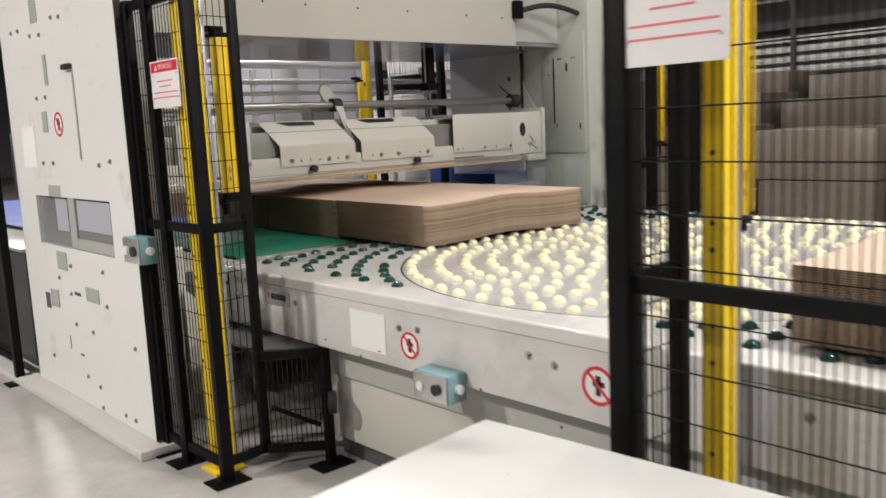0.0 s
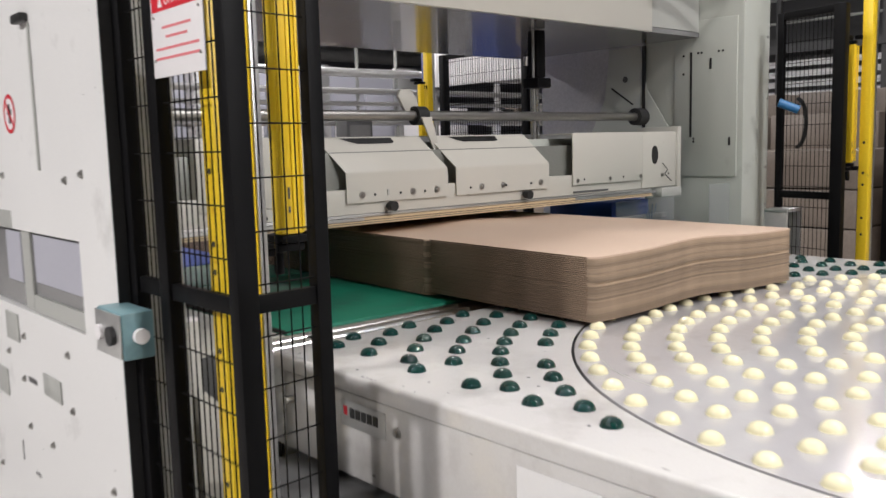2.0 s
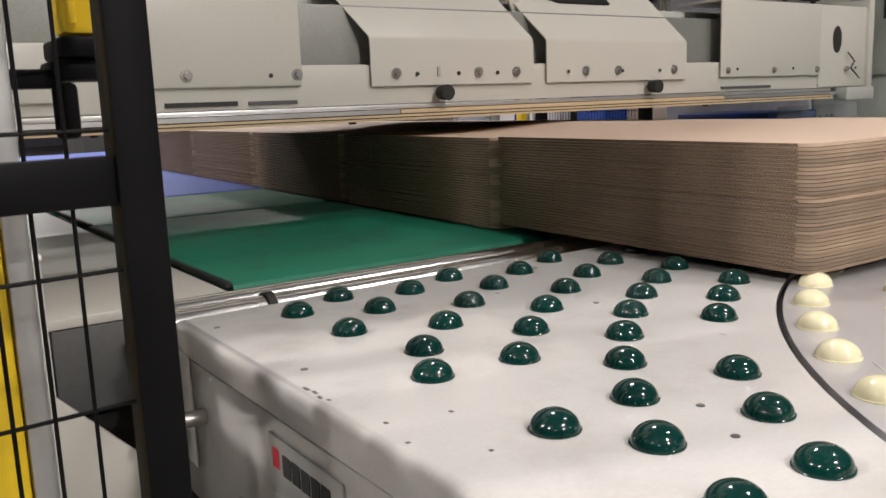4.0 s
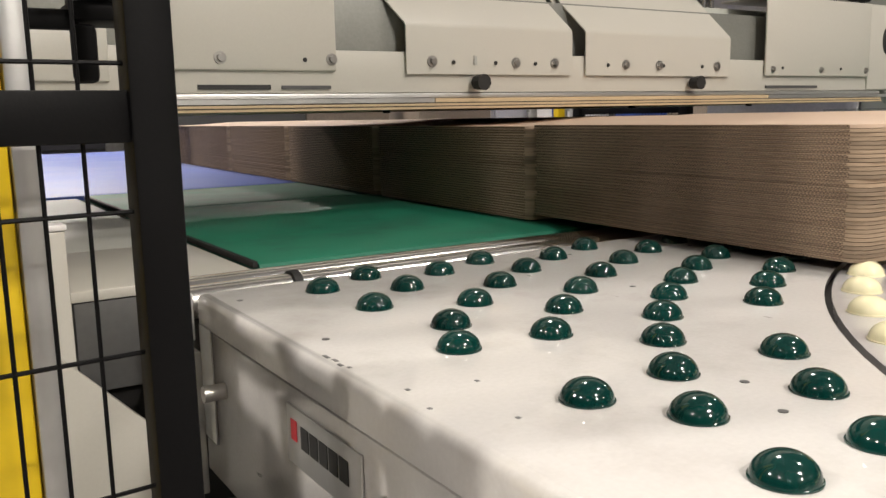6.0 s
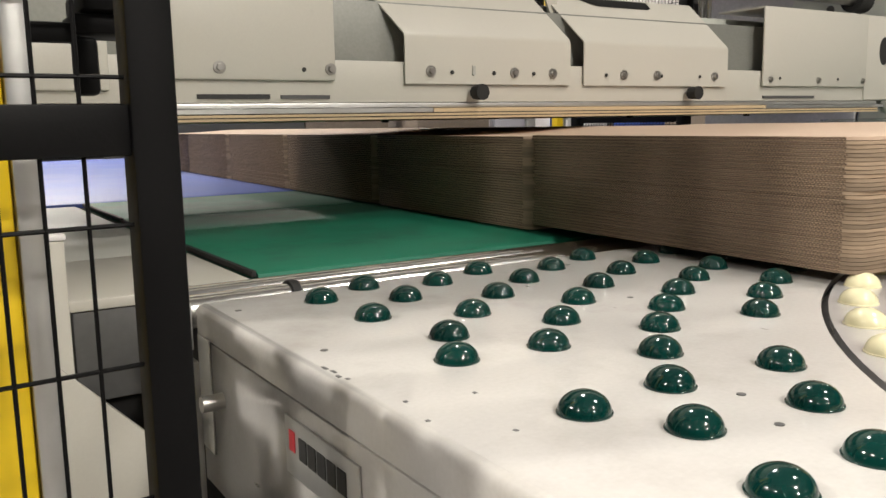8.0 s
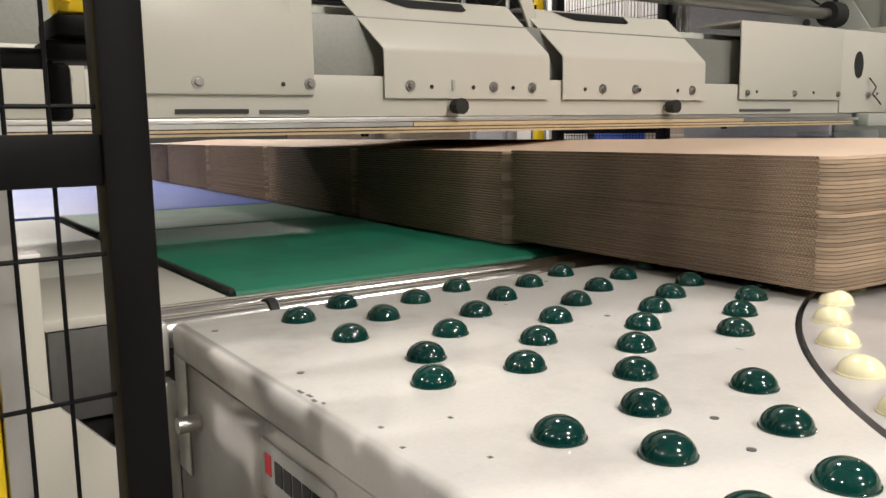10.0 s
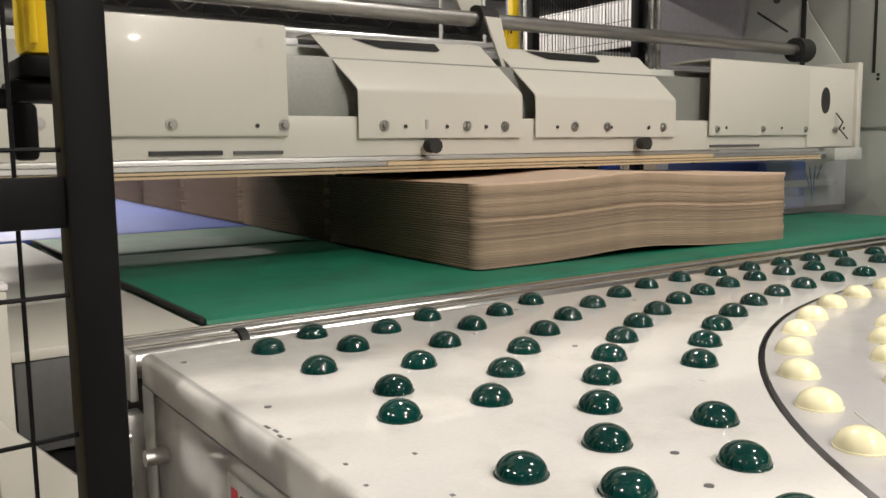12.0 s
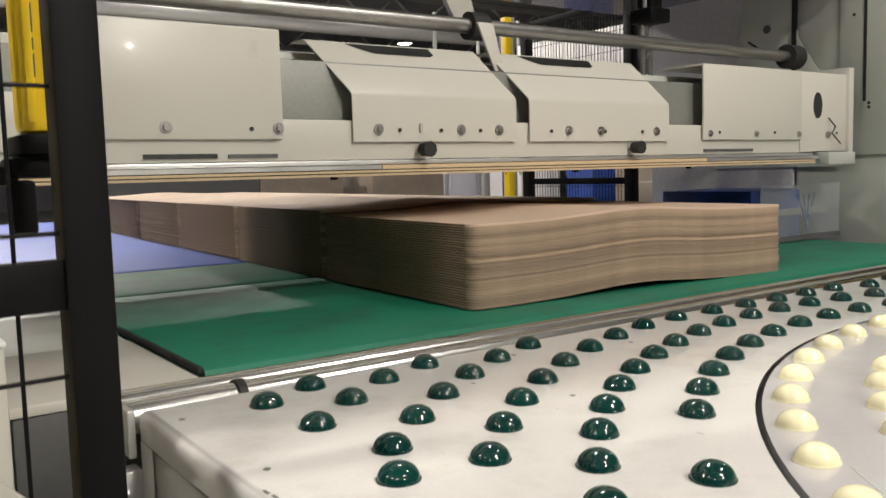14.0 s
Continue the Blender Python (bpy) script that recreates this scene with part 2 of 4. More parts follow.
def prism(outline, axis, a0, a1, bevel=0.0, bm=None):
    """An outline of (u, v) drawn out along an axis: x takes (y, z), y takes (x, z), z takes (x, y)."""
    bm = bm or bmesh.new()

    def place(u, v, a):
        return {"x": (a, u, v), "y": (u, a, v), "z": (u, v, a)}[axis]
    lo = [bm.verts.new(place(u, v, a0)) for u, v in outline]
    hi = [bm.verts.new(place(u, v, a1)) for u, v in outline]
    n = len(outline)
    fs = [bm.faces.new(lo[::-1]), bm.faces.new(hi)]
    fs += [bm.faces.new((lo[k], lo[(k + 1) % n], hi[(k + 1) % n], hi[k])) for k in range(n)]
    if bevel:
        bmesh.ops.bevel(bm, geom=list({e for f in fs for e in f.edges}), offset=bevel, segments=2, affect="EDGES", profile=0.5)
    return bm


def disc_ring(cx, cy, r0, r1, z0, z1, n=128, bm=None):
    bm = bm or bmesh.new()
    rows = []
    for r, z in ((r0, z0), (r0, z1), (r1, z1), (r1, z0)):
        rows.append([bm.verts.new((cx + r * math.cos(2 * math.pi * k / n), cy + r * math.sin(2 * math.pi * k / n), z)) for k in range(n)])
    for a in range(4):
        for k in range(n):
            bm.faces.new((rows[a][k], rows[a][(k + 1) % n], rows[(a + 1) % 4][(k + 1) % n], rows[(a + 1) % 4][k]))
    return bm


def hex_bolt(x, y, z, axis=(0, -1, 0), r=0.011, bm=None):
    """A washer and a domed head on a face that looks along axis."""
    a = Vector(axis)
    p = Vector((x, y, z))
    bm = rod(p - a * 0.001, p + a * 0.003, r, 14, bm)
    rod(p + a * 0.003, p + a * 0.011, r * 0.62, 6, bm, r * 0.55)
    return bm


def dome_mesh(name, r, h, mat):
    """A half ball of radius r, height h, on a thin flange."""
    bm = bmesh.new()
    n, rows = 24, []
    prof = [(r * 1.05, 0.0), (r * 1.05, 0.0015), (r, 0.002)] + [(r * math.cos(a), 0.002 + h * math.sin(a)) for a in (0.25, 0.5, 0.75, 1.0, 1.25, 1.42)]
    for rad, z in prof:
        rows.append([bm.verts.new((rad * math.cos(2 * math.pi * k / n), rad * math.sin(2 * math.pi * k / n), z)) for k in range(n)])
    for a, b in zip(rows, rows[1:]):
        for k in range(n):
            bm.faces.new((a[k], a[(k + 1) % n], b[(k + 1) % n], b[k]))
    bm.faces.new(rows[-1])
    me = bpy.data.meshes.new(name)
    bm.to_mesh(me)
    bm.free()
    me.materials.append(mat)
    smooth_by_angle(me, 1.0)
    return me


def text_part(name, words, size, m, mat, parent, width=None):
    cu = bpy.data.curves.new(name, "FONT")
    cu.body, cu.size, cu.align_x, cu.align_y, cu.extrude = words, size, "CENTER", "CENTER", 0.0004
    tmp = new(name + "_tmp", cu)
    me = bpy.data.meshes.new_from_object(tmp.evaluated_get(bpy.context.evaluated_depsgraph_get()))
    bpy.data.objects.remove(tmp)
    if width:
        xs = [v.co.x for v in me.vertices]
        k = width / (max(xs) - min(xs))
        for v in me.vertices:
            v.co.x *= k
    me.transform(m)
    me.transform(Matrix.Translation(-ORIGIN[parent.name]))
    me.materials.clear()
    me.materials.append(mat)
    ob = new(name, me)
    ob.parent = parent
    ORIGIN[ob.name] = ORIGIN[parent.name]
    return ob


# ---- hall ----
TOP = 0.90      # height of the table and of the belts
structure("floor", box(-30, 40, -25, 45, -0.2, 0.0), CONCRETE, "pale grey sealed concrete factory floor", "floor")
structure("ceiling", box(-30, 40, -25, 45, 7.0, 7.2), CEIL, "dark ceiling of the factory hall", "ceiling")
structure("wall_north", box(-30, 40, 45, 45.2, 0, 7), WALL, "pale panelled hall wall", "wall")
structure("wall_south", box(-30, 40, -25.2, -25, 0, 7), WALL, "pale panelled hall wall", "wall")
structure("wall_west", box(-30.2, -30, -25, 45, 0, 7), WALL, "pale panelled hall wall", "wall")
structure("wall_east", box(40, 40.2, -25, 45, 0, 7), WALL, "pale panelled hall wall", "wall")


def truss(y):
    t = thing("roof_truss", (5, y, 5.9), "dark steel roof truss under the hall ceiling", "truss", "roof trusses")
    part("top_chord", box(-28, 38, y - 0.08, y + 0.08, 6.82, 6.98), GREY, t)
    part("bottom_chord", box(-28, 38, y - 0.07, y + 0.07, 5.9, 6.02), GREY, t)
    bm = bmesh.new()
    for k in range(33):
        x = -28 + 2 * k
        rod((x, y, 6.0), (x + 1, y, 6.85), 0.045, 6, bm)
        rod((x + 1, y, 6.85), (x + 2, y, 6.0), 0.045, 6, bm)
    part("web", bm, GREY, t)


for ty in (8, 14, 20, 26, 32):
    truss(ty)


def lamp(x, y, power=0.0):
    t = thing("high_bay_lamp", (x, y, LAMP_Z), "white high-bay lamp hanging below the roof", "lamp", "high-bay lamps")
    part("bell", rod((x, y, LAMP_Z + 0.01), (x, y, LAMP_Z + 0.22), 0.25, 24, r2=0.11), GREY, t)
    part("driver", rod((x, y, LAMP_Z + 0.221), (x, y, LAMP_Z + 0.36), 0.09, 16), DARKGREY, t)
    part("diffuser", rod((x, y, LAMP_Z + 0.004), (x, y, LAMP_Z + 0.0095), 0.235, 24), LAMPGLOW, t, "glowing white diffuser")
    part("cable", rod((x, y, LAMP_Z + 0.36), (x, y, 7.0), 0.01, 6), DARKGREY, t)
    if not power:
        return
    li = bpy.data.lights.new("lamp_light", "AREA")
    li.shape, li.size, li.energy, li.color = "DISK", 0.46, LAMP_POWER * power, (1.0, 0.935, 0.83)
    ob = new("lamp_light", li)
    ob.matrix_world = pose(x, y, LAMP_Z)


for lx, ly, lp in LAMPS:
    lamp(lx, ly, lp)
for lx, ly in FAR_LAMPS:
    lamp(lx, ly)

# ---- turntable table ----
CX, CY, RD = 4.117, 2.264, 1.462
X0, X1, Y0, Y1 = 2.535, 5.70, 0.24, 4.10


def green_spots():
    """Rings of green balls outside the disc, pushed in from the plate's edges, mirrored to the table's other end."""
    rings = [(1.546, 5.06, 157.2, (5,)), (1.680, 4.46, 149.1, ()), (1.818, 4.42, 144.1, (1,)), (1.955, 4.11, 138.5, ()), (2.094, 3.88, 131.9, ()), (2.224, 3.5, 129.3, ())]
    spots = []
    for r, step, first, gaps in rings:
        for k in range(32):
            a = first - k * step + (0.8 if r == 1.680 and k == 0 else 0.0)
            x, y = r * math.cos(radians(a)), r * math.sin(radians(a))
            if a < 22 or k in gaps or abs(x) > 1.485 or y > 1.826:
                continue
            spots.append((max(-1.422, min(1.422, x)), min(y, 1.778)))
    return [(CX + x, CY + sy * y) for x, y in spots for sy in (1, -1)]


def turntable():
    t = thing("turntable_table", (CX, CY, 0), "white steel turntable table studded with green and cream balls", "turntable")
    # top plate with a round opening for the disc
    bm = bmesh.new()
    n = 160
    inner, outer = [], []
    for k in range(n):
        a = 2 * math.pi * k / n
        c, s = math.cos(a), math.sin(a)
        inner.append(bm.verts.new((CX + RD * c, CY + RD * s, TOP)))
        k2 = min((X1 - 0.014 - CX) / abs(c) if abs(c) > 1e-6 else 9, ((Y1 - 0.014 - CY) if s > 0 else (CY - Y0 - 0.014)) / abs(s) if abs(s) > 1e-6 else 9)
        outer.append(bm.verts.new((CX + k2 * c, CY + k2 * s, TOP)))
    corners = [(X1 - 0.014, Y1 - 0.014), (X0 + 0.014, Y1 - 0.014), (X0 + 0.014, Y0 + 0.014), (X1 - 0.014, Y0 + 0.014)]
    for cx, cy in corners:
        best = min(outer, key=lambda v: (v.co.x - cx) ** 2 + (v.co.y - cy) ** 2)
        best.co.x, best.co.y = cx, cy
    for k in range(n):
        bm.faces.new((inner[k], outer[k], outer[(k + 1) % n], inner[(k + 1) % n]))
    top = part("top_plate", bm, TOPWHITE, t, "glossy worn white top plate", smooth=False)
    # rounded rim that turns down to the apron
    prof = [(0.014 - 0.014 * math.sin(a), TOP - 0.014 + 0.014 * math.cos(a)) for a in (0, 0.4, 0.8, 1.2, 1.5708)] + [(0.0, TOP - 0.052), (0.014, TOP - 0.052)]
    bm = bmesh.new()
    loops = []
    for d, z in prof:
        loops.append([bm.verts.new(p) for p in ((X0 + d, Y0 + d, z), (X1 - d, Y0 + d, z), (X1 - d, Y1 - d, z), (X0 + d, Y1 - d, z))])
    for a, b in zip(loops, loops[1:]):
        for k in range(4):
            bm.faces.new((a[k], b[k], b[(k + 1) % 4], a[(k + 1) % 4]))
    part("rim", bm, TOPWHITE, t)
    part("groove", disc_ring(CX, CY, RD - 0.012, RD + 0.0015, TOP - 0.03, TOP - 0.012), RUBBER, t, "dark gap round the disc")
    bm = rod((CX, CY, TOP - 0.03), (CX, CY, TOP + 0.001), RD - 0.010, 160)
    disc = part("disc", bm, DISKWHITE, t, "round revolving plate with cream balls", smooth=False)
    arc = [(3.462 + 0.44 * math.cos(radians(a)), 2.93 + 0.44 * math.sin(radians(a))) for a in range(136, 186, 5)]
    bm = bmesh.new()
    for (ax, ay), (bx, by) in zip(arc, arc[1:]):
        rod((ax, ay, TOP + 0.0002), (bx, by, TOP + 0.0002), 0.0018, 6, bm)
    part("scuff_mark", bm, GREY, t, "thin curved grey scuff")
    # apron: single panels below a fine seam
    part("apron_panel", box(X0, X0 + 0.03, Y0, Y1, 0.595, TOP - 0.055, 0.003), TOPWHITE, t)
    part("apron_panel", box(X1 - 0.03, X1, Y0, Y1, 0.595, TOP - 0.055, 0.003), WHITE, t)
    part("apron_panel", box(X0 + 0.035, X1 - 0.035, Y1 - 0.03, Y1, 0.595, TOP - 0.055, 0.003), WHITE, t)
    part("apron_panel", box(X0 + 0.035, X1 - 0.035, Y0, Y0 + 0.03, 0.595, TOP - 0.055, 0.003), WHITE, t)
    part("underframe", box(X0 + 0.10, X1 - 0.10, Y0 + 0.1, 3.42, 0.43, 0.60), GREY, t)
    for y0, y1 in ((Y0 + 0.06, 1.2), (1.206, 2.3), (2.306, 3.38)):
        part("base_panel", box(X0 + 0.12, X0 + 0.15, y0, y1, 0.10, 0.428, 0.004), WHITE, t)
    part("base", box(X0 + 0.16, X1 - 0.16, Y0 + 0.16, 3.36, 0.0, 0.43), DARKGREY, t)
    for y, z in ((2.672, 0.770), (2.553, 0.780), (1.953, 0.778), (1.835, 0.762), (3.455, 0.778), (0.95, 0.78)):
        part("bolt", hex_bolt(X0, y, z, (-1, 0, 0), 0.016), STEEL, t)
    bm = bmesh.new()
    for y, z in ((3.22, 0.632), (1.81, 0.546), (2.95, 0.60), (2.2, 0.60)):
        rod((X0 + 0.001, y, z), (X0 - 0.001, y, z), 0.006, 10, bm)
    part("drilled_hole", bm, INK, t)
    # small screws sunk into the top
    for x, y in ((2.572, 3.997), (2.583, 3.699), (3.253, 4.003), (2.864, 3.277), (2.82, 3.199), (3.125, 3.70), (2.66, 2.9), (3.52, 3.93)):
        part("sunk_screw", rod((x, y, TOP - 0.001), (x, y, TOP + 0.0008), 0.005, 14), DARKGREY, t)
    for x, y, w2 in ((2.550, 3.625, 0.014), (2.552, 3.605, 0.012), (2.549, 3.585, 0.010), (2.553, 3.57, 0.006), (2.567, 3.462, 0.006), (2.642, 3.444, 0.006), (2.556, 3.40, 0.005), (2.61, 3.33, 0.005)):
        part("paint_chip", box(x - 0.0022, x + 0.0022, y - w2 / 2, y + w2 / 2, TOP - 0.0004, TOP + 0.0004), DARKGREY, t)
    part("stand_off", rod((X0 - 0.001, 3.98, 0.765), (X0 - 0.035, 3.98, 0.765), 0.013, 16), STEEL, t, "steel stand-off bolt")
    part("end_strip", box(X0 - 0.004, X0 - 0.001, 4.03, 4.09, 0.66, 0.85, 0.001), ALU, t)
    green, cream = dome_mesh("green_ball", 0.0272, 0.0212, GREENBALL), dome_mesh("cream_ball", 0.0280, 0.0218, CREAMBALL)
    for x, y in green_spots():
        ob = new("ball", green)
        ob.parent, ob.location = t, (x - CX, y - CY, TOP)
    rings = [(1.410, 60, 128.2), (1.275, 60, 128.5), (1.137, 54, 114.9), (1.007, 44, 104.5), (0.875, 37, 121.2)]
    rings += [(1.137 - 0.133 * k, max(6, round(2 * math.pi * (1.137 - 0.133 * k) / 0.14)), 110.0 + 7 * k) for k in range(3, 9)]
    for r, count, first in rings:
        for j in range(count):
            a = radians(first) + 2 * math.pi * j / count
            ob = new("ball", cream)
            ob.parent, ob.location = disc, (r * math.cos(a), r * math.sin(a), TOP + 0.001)
    return t


turntable()


def name_plate():
    t = thing("name_plate", (X0 - 0.002, 3.6, 0.72), "grey maker's plate with a red square, on the apron", "plate")
    part("plate", box(X0 - 0.004, X0 - 0.001, 3.505, 3.715, 0.745, 0.822, 0.0008), ALU, t)
    part("red_square", box(X0 - 0.0052, X0 - 0.0042, 3.682, 3.700, 0.779, 0.806), RED, t)
    for k in range(5):
        part("dark_block", box(X0 - 0.0052, X0 - 0.0042, 3.536 + 0.0275 * k, 3.559 + 0.0275 * k, 0.775, 0.804), INK, t)


def apron_paper():
    t = thing("paper_sheet", (X0 - 0.001, 2.9, 0.66), "white paper sheet in a clear sleeve taped to the apron", "paper")
    part("sheet", box(X0 - 0.003, X0 - 0.001, 2.763, 3.010, 0.637, 0.812), PAPER, t)
    bm = box(X0 - 0.004, X0 - 0.0032, 2.80, 2.82, 0.645, 0.649)
    part("print_mark", bm, INK, t)


def prohibition(x, y, z, r):
    t = thing("prohibition_sign", (x - 0.001, y, z - r), "round white prohibition sticker with a red ring", "sign", "prohibition stickers")
    bm = rod((x - 0.001, y, z), (x - 0.0022, y, z), r, 40)
    part("face", bm, SIGNWHITE, t)
    bm = bmesh.new()
    rows = []
    for rad, dx in ((r * 0.80, -0.0023), (r * 0.80, -0.0034), (r * 0.99, -0.0034), (r * 0.99, -0.0023)):
        rows.append([bm.verts.new((x + dx, y + rad * math.cos(2 * math.pi * k / 40), z + rad * math.sin(2 * math.pi * k / 40))) for k in range(40)])
    for a in range(4):
        for k in range(40):
            bm.faces.new((rows[a][k], rows[a][(k + 1) % 40], rows[(a + 1) % 4][(k + 1) % 40], rows[(a + 1) % 4][k]))
    part("ring", bm, RED, t)
    bm = box(x - 0.0034, x - 0.0024, y - r * 0.82, y + r * 0.82, z - r * 0.08, z + r * 0.08)
    bmesh.ops.rotate(bm, verts=bm.verts, cent=(x, y, z), matrix=Matrix.Rotation(radians(45), 3, "X"))
    part("slash", bm, RED, t)
    bm = box(x - 0.003, x - 0.0023, y - r * 0.16, y + r * 0.16, z - r * 0.5, z + r * 0.5, 0.0)
    box(x - 0.003, x - 0.0023, y - r * 0.38, y + r * 0.34, z - r * 0.05, z + r * 0.22, bm=bm)
    part("dark_shape", bm, INK, t)


def switch_box(x, y, z, w, h, d, label):
    """A cast box with a round button, on a face looking along -x."""
    t = thing("switch_box", (x, y, z - h / 2), label, "switch box", "teal switch boxes")
    b = part("box", box(x - d, x - 0.002, y - w / 2, y + w / 2, z - h / 2, z + h / 2, 0.008), TEAL, t)
    part("front_cover", box(x - d - 0.006, x - d - 0.001, y - w / 2 + 0.005, y + w / 2 - 0.005, z - h / 2 + 0.005, z + h / 2 - 0.005, 0.002), ALU, t, "grey cover plate")
    part("button", rod((x - d - 0.006, y - w * 0.22, z), (x - d - 0.02, y - w * 0.22, z), h * 0.2, 18), INK, t, "black push button")
    part("button", rod((x - d - 0.006, y + w * 0.25, z), (x - d - 0.016, y + w * 0.25, z), h * 0.16, 18), SIGNWHITE, t, "white button")
    part("gland", rod((x - d * 0.5, y - w / 2 - 0.001, z), (x - d * 0.5, y - w / 2 - 0.02, z), h * 0.16, 14), SIGNWHITE, t)
    return t


name_plate()
apron_paper()
prohibition(X0, 2.605, 0.706, 0.058)
prohibition(X0, 1.648, 0.727, 0.068)
switch_box(X0, 2.375, 0.60, 0.20, 0.115, 0.10, "teal cast switch box bolted under the apron")

# ---- belts behind the table ----


def chrome_roller():
    t = thing("end_roller", (4.2, 4.165, 0.84), "polished steel roller along the table's end", "roller")
    part("tube", rod((2.745, 4.175, 0.868), (5.85, 4.175, 0.868), 0.031, 28), CHROME, t)
    part("tube", rod((2.53, 4.175, 0.868), (2.725, 4.175, 0.868), 0.031, 28), CHROME, t)
    part("slim_tube", rod((2.53, 4.247, 0.872), (5.85, 4.247, 0.870), 0.029, 24), CHROME, t)
    part("drive_ring", rod((2.727, 4.175, 0.868), (2.743, 4.175, 0.868), 0.036, 24), RUBBER, t, "black rubber drive ring")
    part("axle", rod((2.50, 4.175, 0.868), (2.53, 4.175, 0.868), 0.012, 12), STEEL, t)
    part("bearing_bar", box(2.515, 2.528, 4.10, 4.27, 0.82, 0.90, 0.003), ALU, t)


def belt(name, x0, x1, y0, y1, mat, label):
    t = thing(name, ((x0 + x1) / 2, (y0 + y1) / 2, 0), label, "conveyor")
    prof = [(y0, TOP - 0.022), (y0 + 0.006, TOP - 0.006), (y0 + 0.02, TOP), (y1 - 0.02, TOP), (y1 - 0.006, TOP - 0.006), (y1, TOP - 0.022)]
    part("belt", prism(prof, "x", x0, x1), mat, t)
    part("belt_edge", box(x0 - 0.012, x0 - 0.001, y0 + 0.01, y1 - 0.01, TOP - 0.012, TOP + 0.001, 0.002), RUBBER, t)
    part("bed", box(x0 + 0.02, x1 - 0.02, y0 + 0.03, y1 - 0.03, 0.55, TOP - 0.024), GREY, t)
    for lx in (x0 + 0.08, x1 - 0.16):
        for ly in (y0 + 0.1, y1 - 0.18):
            part("leg", box(lx, lx + 0.08, ly, ly + 0.08, 0, 0.55), GREY, t)


chrome_roller()
belt("infeed_conveyor", 2.725, 5.95, 4.32, 5.53, GREENBELT, "flat green conveyor belt behind the turntable")
belt("middle_conveyor", 2.735, 5.95, 5.57, 6.27, GREENBELT, "second flat green conveyor belt under the press")
belt("outfeed_conveyor", 2.55, 5.95, 6.33, 11.5, BLUEBELT, "long flat blue conveyor belt carrying board stacks")


def side_ledge():
    t = thing("side_ledge", (2.6, 5.2, 0), "white sheet-steel ledge beside the green belt", "ledge")
    part("top_sheet", box(2.37, 2.708, 4.30, 4.80, 0.868, 0.888, 0.003), WHITE, t)
    # grey instead of white: the press's shade is put into this sheet's colour
    part("shaded_rear_sheet", box(2.37, 2.708, 4.805, 6.33, 0.868, 0.886, 0.003), GREY, t, "rear of the ledge, coloured grey for the shade under the press")
    part("side_skirt", box(2.375, 2.40, 4.35, 6.33, 0.40, 0.867), WHITE, t)
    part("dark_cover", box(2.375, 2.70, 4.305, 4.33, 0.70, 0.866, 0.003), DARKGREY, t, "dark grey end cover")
    # black sheet standing in for the shade of the hollow below the cover
    part("well_shade_sheet", box(2.41, 2.70, 4.36, 4.40, 0.40, 0.72), INK, t)
    part("sloped_guard", prism([(2.33, 0.2), (2.33, 0.80), (2.50, 0.62), (2.50, 0.2)], "y", 4.22, 4.24, 0.003), WHITE, t, "white guard with a sloping edge")
    part("pale_post", box(2.325, 2.367, 4.27, 4.31, 0.0, 1.0, 0.003), WHITE, t)
    part("post_cap", box(2.322, 2.37, 4.267, 4.313, 1.001, 1.012, 0.003), SIGNWHITE, t)
    part("end_bracket", box(2.505, 2.535, 4.10, 4.14, 0.55, 0.80, 0.003), ALU, t, "steel end bracket")
    for z in (0.60, 0.69, 0.77):
        part("bolt", hex_bolt(2.505, 4.085, z, (-1, 0, 0), 0.012), STEEL, t)


side_ledge()

# ---- press bridge (moves up and down) ----
BX, BY, BZ = 4.2, 4.84, 1.20
press_bridge = thing("press_bridge", (BX, BY, BZ), "white steel press bridge with two angled hoods over the belt", "press bridge")


def hood(x0, x1):
    """A folded sheet: upright front, sloping upper face, flat top with a dark hand slot, slanted cheeks."""
    y = 4.84
    bm = bmesh.new()
    lo = [(x0, y, 1.298), (x1, y, 1.298), (x1, y, 1.437), (x0, y, 1.437)]
    hi = [(x0 - 0.09, y + 0.110, 1.598), (x1 - 0.09, y + 0.110, 1.598)]
    bk = [(x0 - 0.09, y + 0.20, 1.600), (x1 - 0.09, y + 0.20, 1.600)]
    v = [bm.verts.new(p) for p in (lo[0], lo[1], lo[2], lo[3], hi[0], hi[1], bk[0], bk[1])]
    bm.faces.new((v[0], v[1], v[2], v[3]))
    bm.faces.new((v[3], v[2], v[5], v[4]))
    bm.faces.new((v[4], v[5], v[7], v[6]))
    bmesh.ops.bevel(bm, geom=[e for e in bm.edges if len(e.link_faces) == 2], offset=0.008, segments=3, affect="EDGES", profile=0.5)
    bmesh.ops.solidify(bm, geom=bm.faces[:], thickness=0.004)
    h = part("hood", bm, WHITE, press_bridge, "angled white sheet hood")
    sx, sw = x0 + 0.155, (x1 - x0) * 0.44
    ny, nz = -0.7936 * 0.0022, 0.6084 * 0.0022
    outline = [(sx + 0.05, 0.79), (sx + sw - 0.02, 0.79), (sx + sw, 0.83), (sx + sw, 0.955), (sx - 0.03, 0.955), (sx + 0.01, 0.86)]
    slot = bmesh.new()
    slot.faces.new([slot.verts.new((u - 0.09 * s, 4.84 + 0.110 * s + ny, 1.437 + 0.161 * s + nz)) for u, s in outline])
    bmesh.ops.solidify(slot, geom=slot.faces[:], thickness=0.0012)
    part("hand_slot", slot, INK, h, "dark hand slot")
    return h


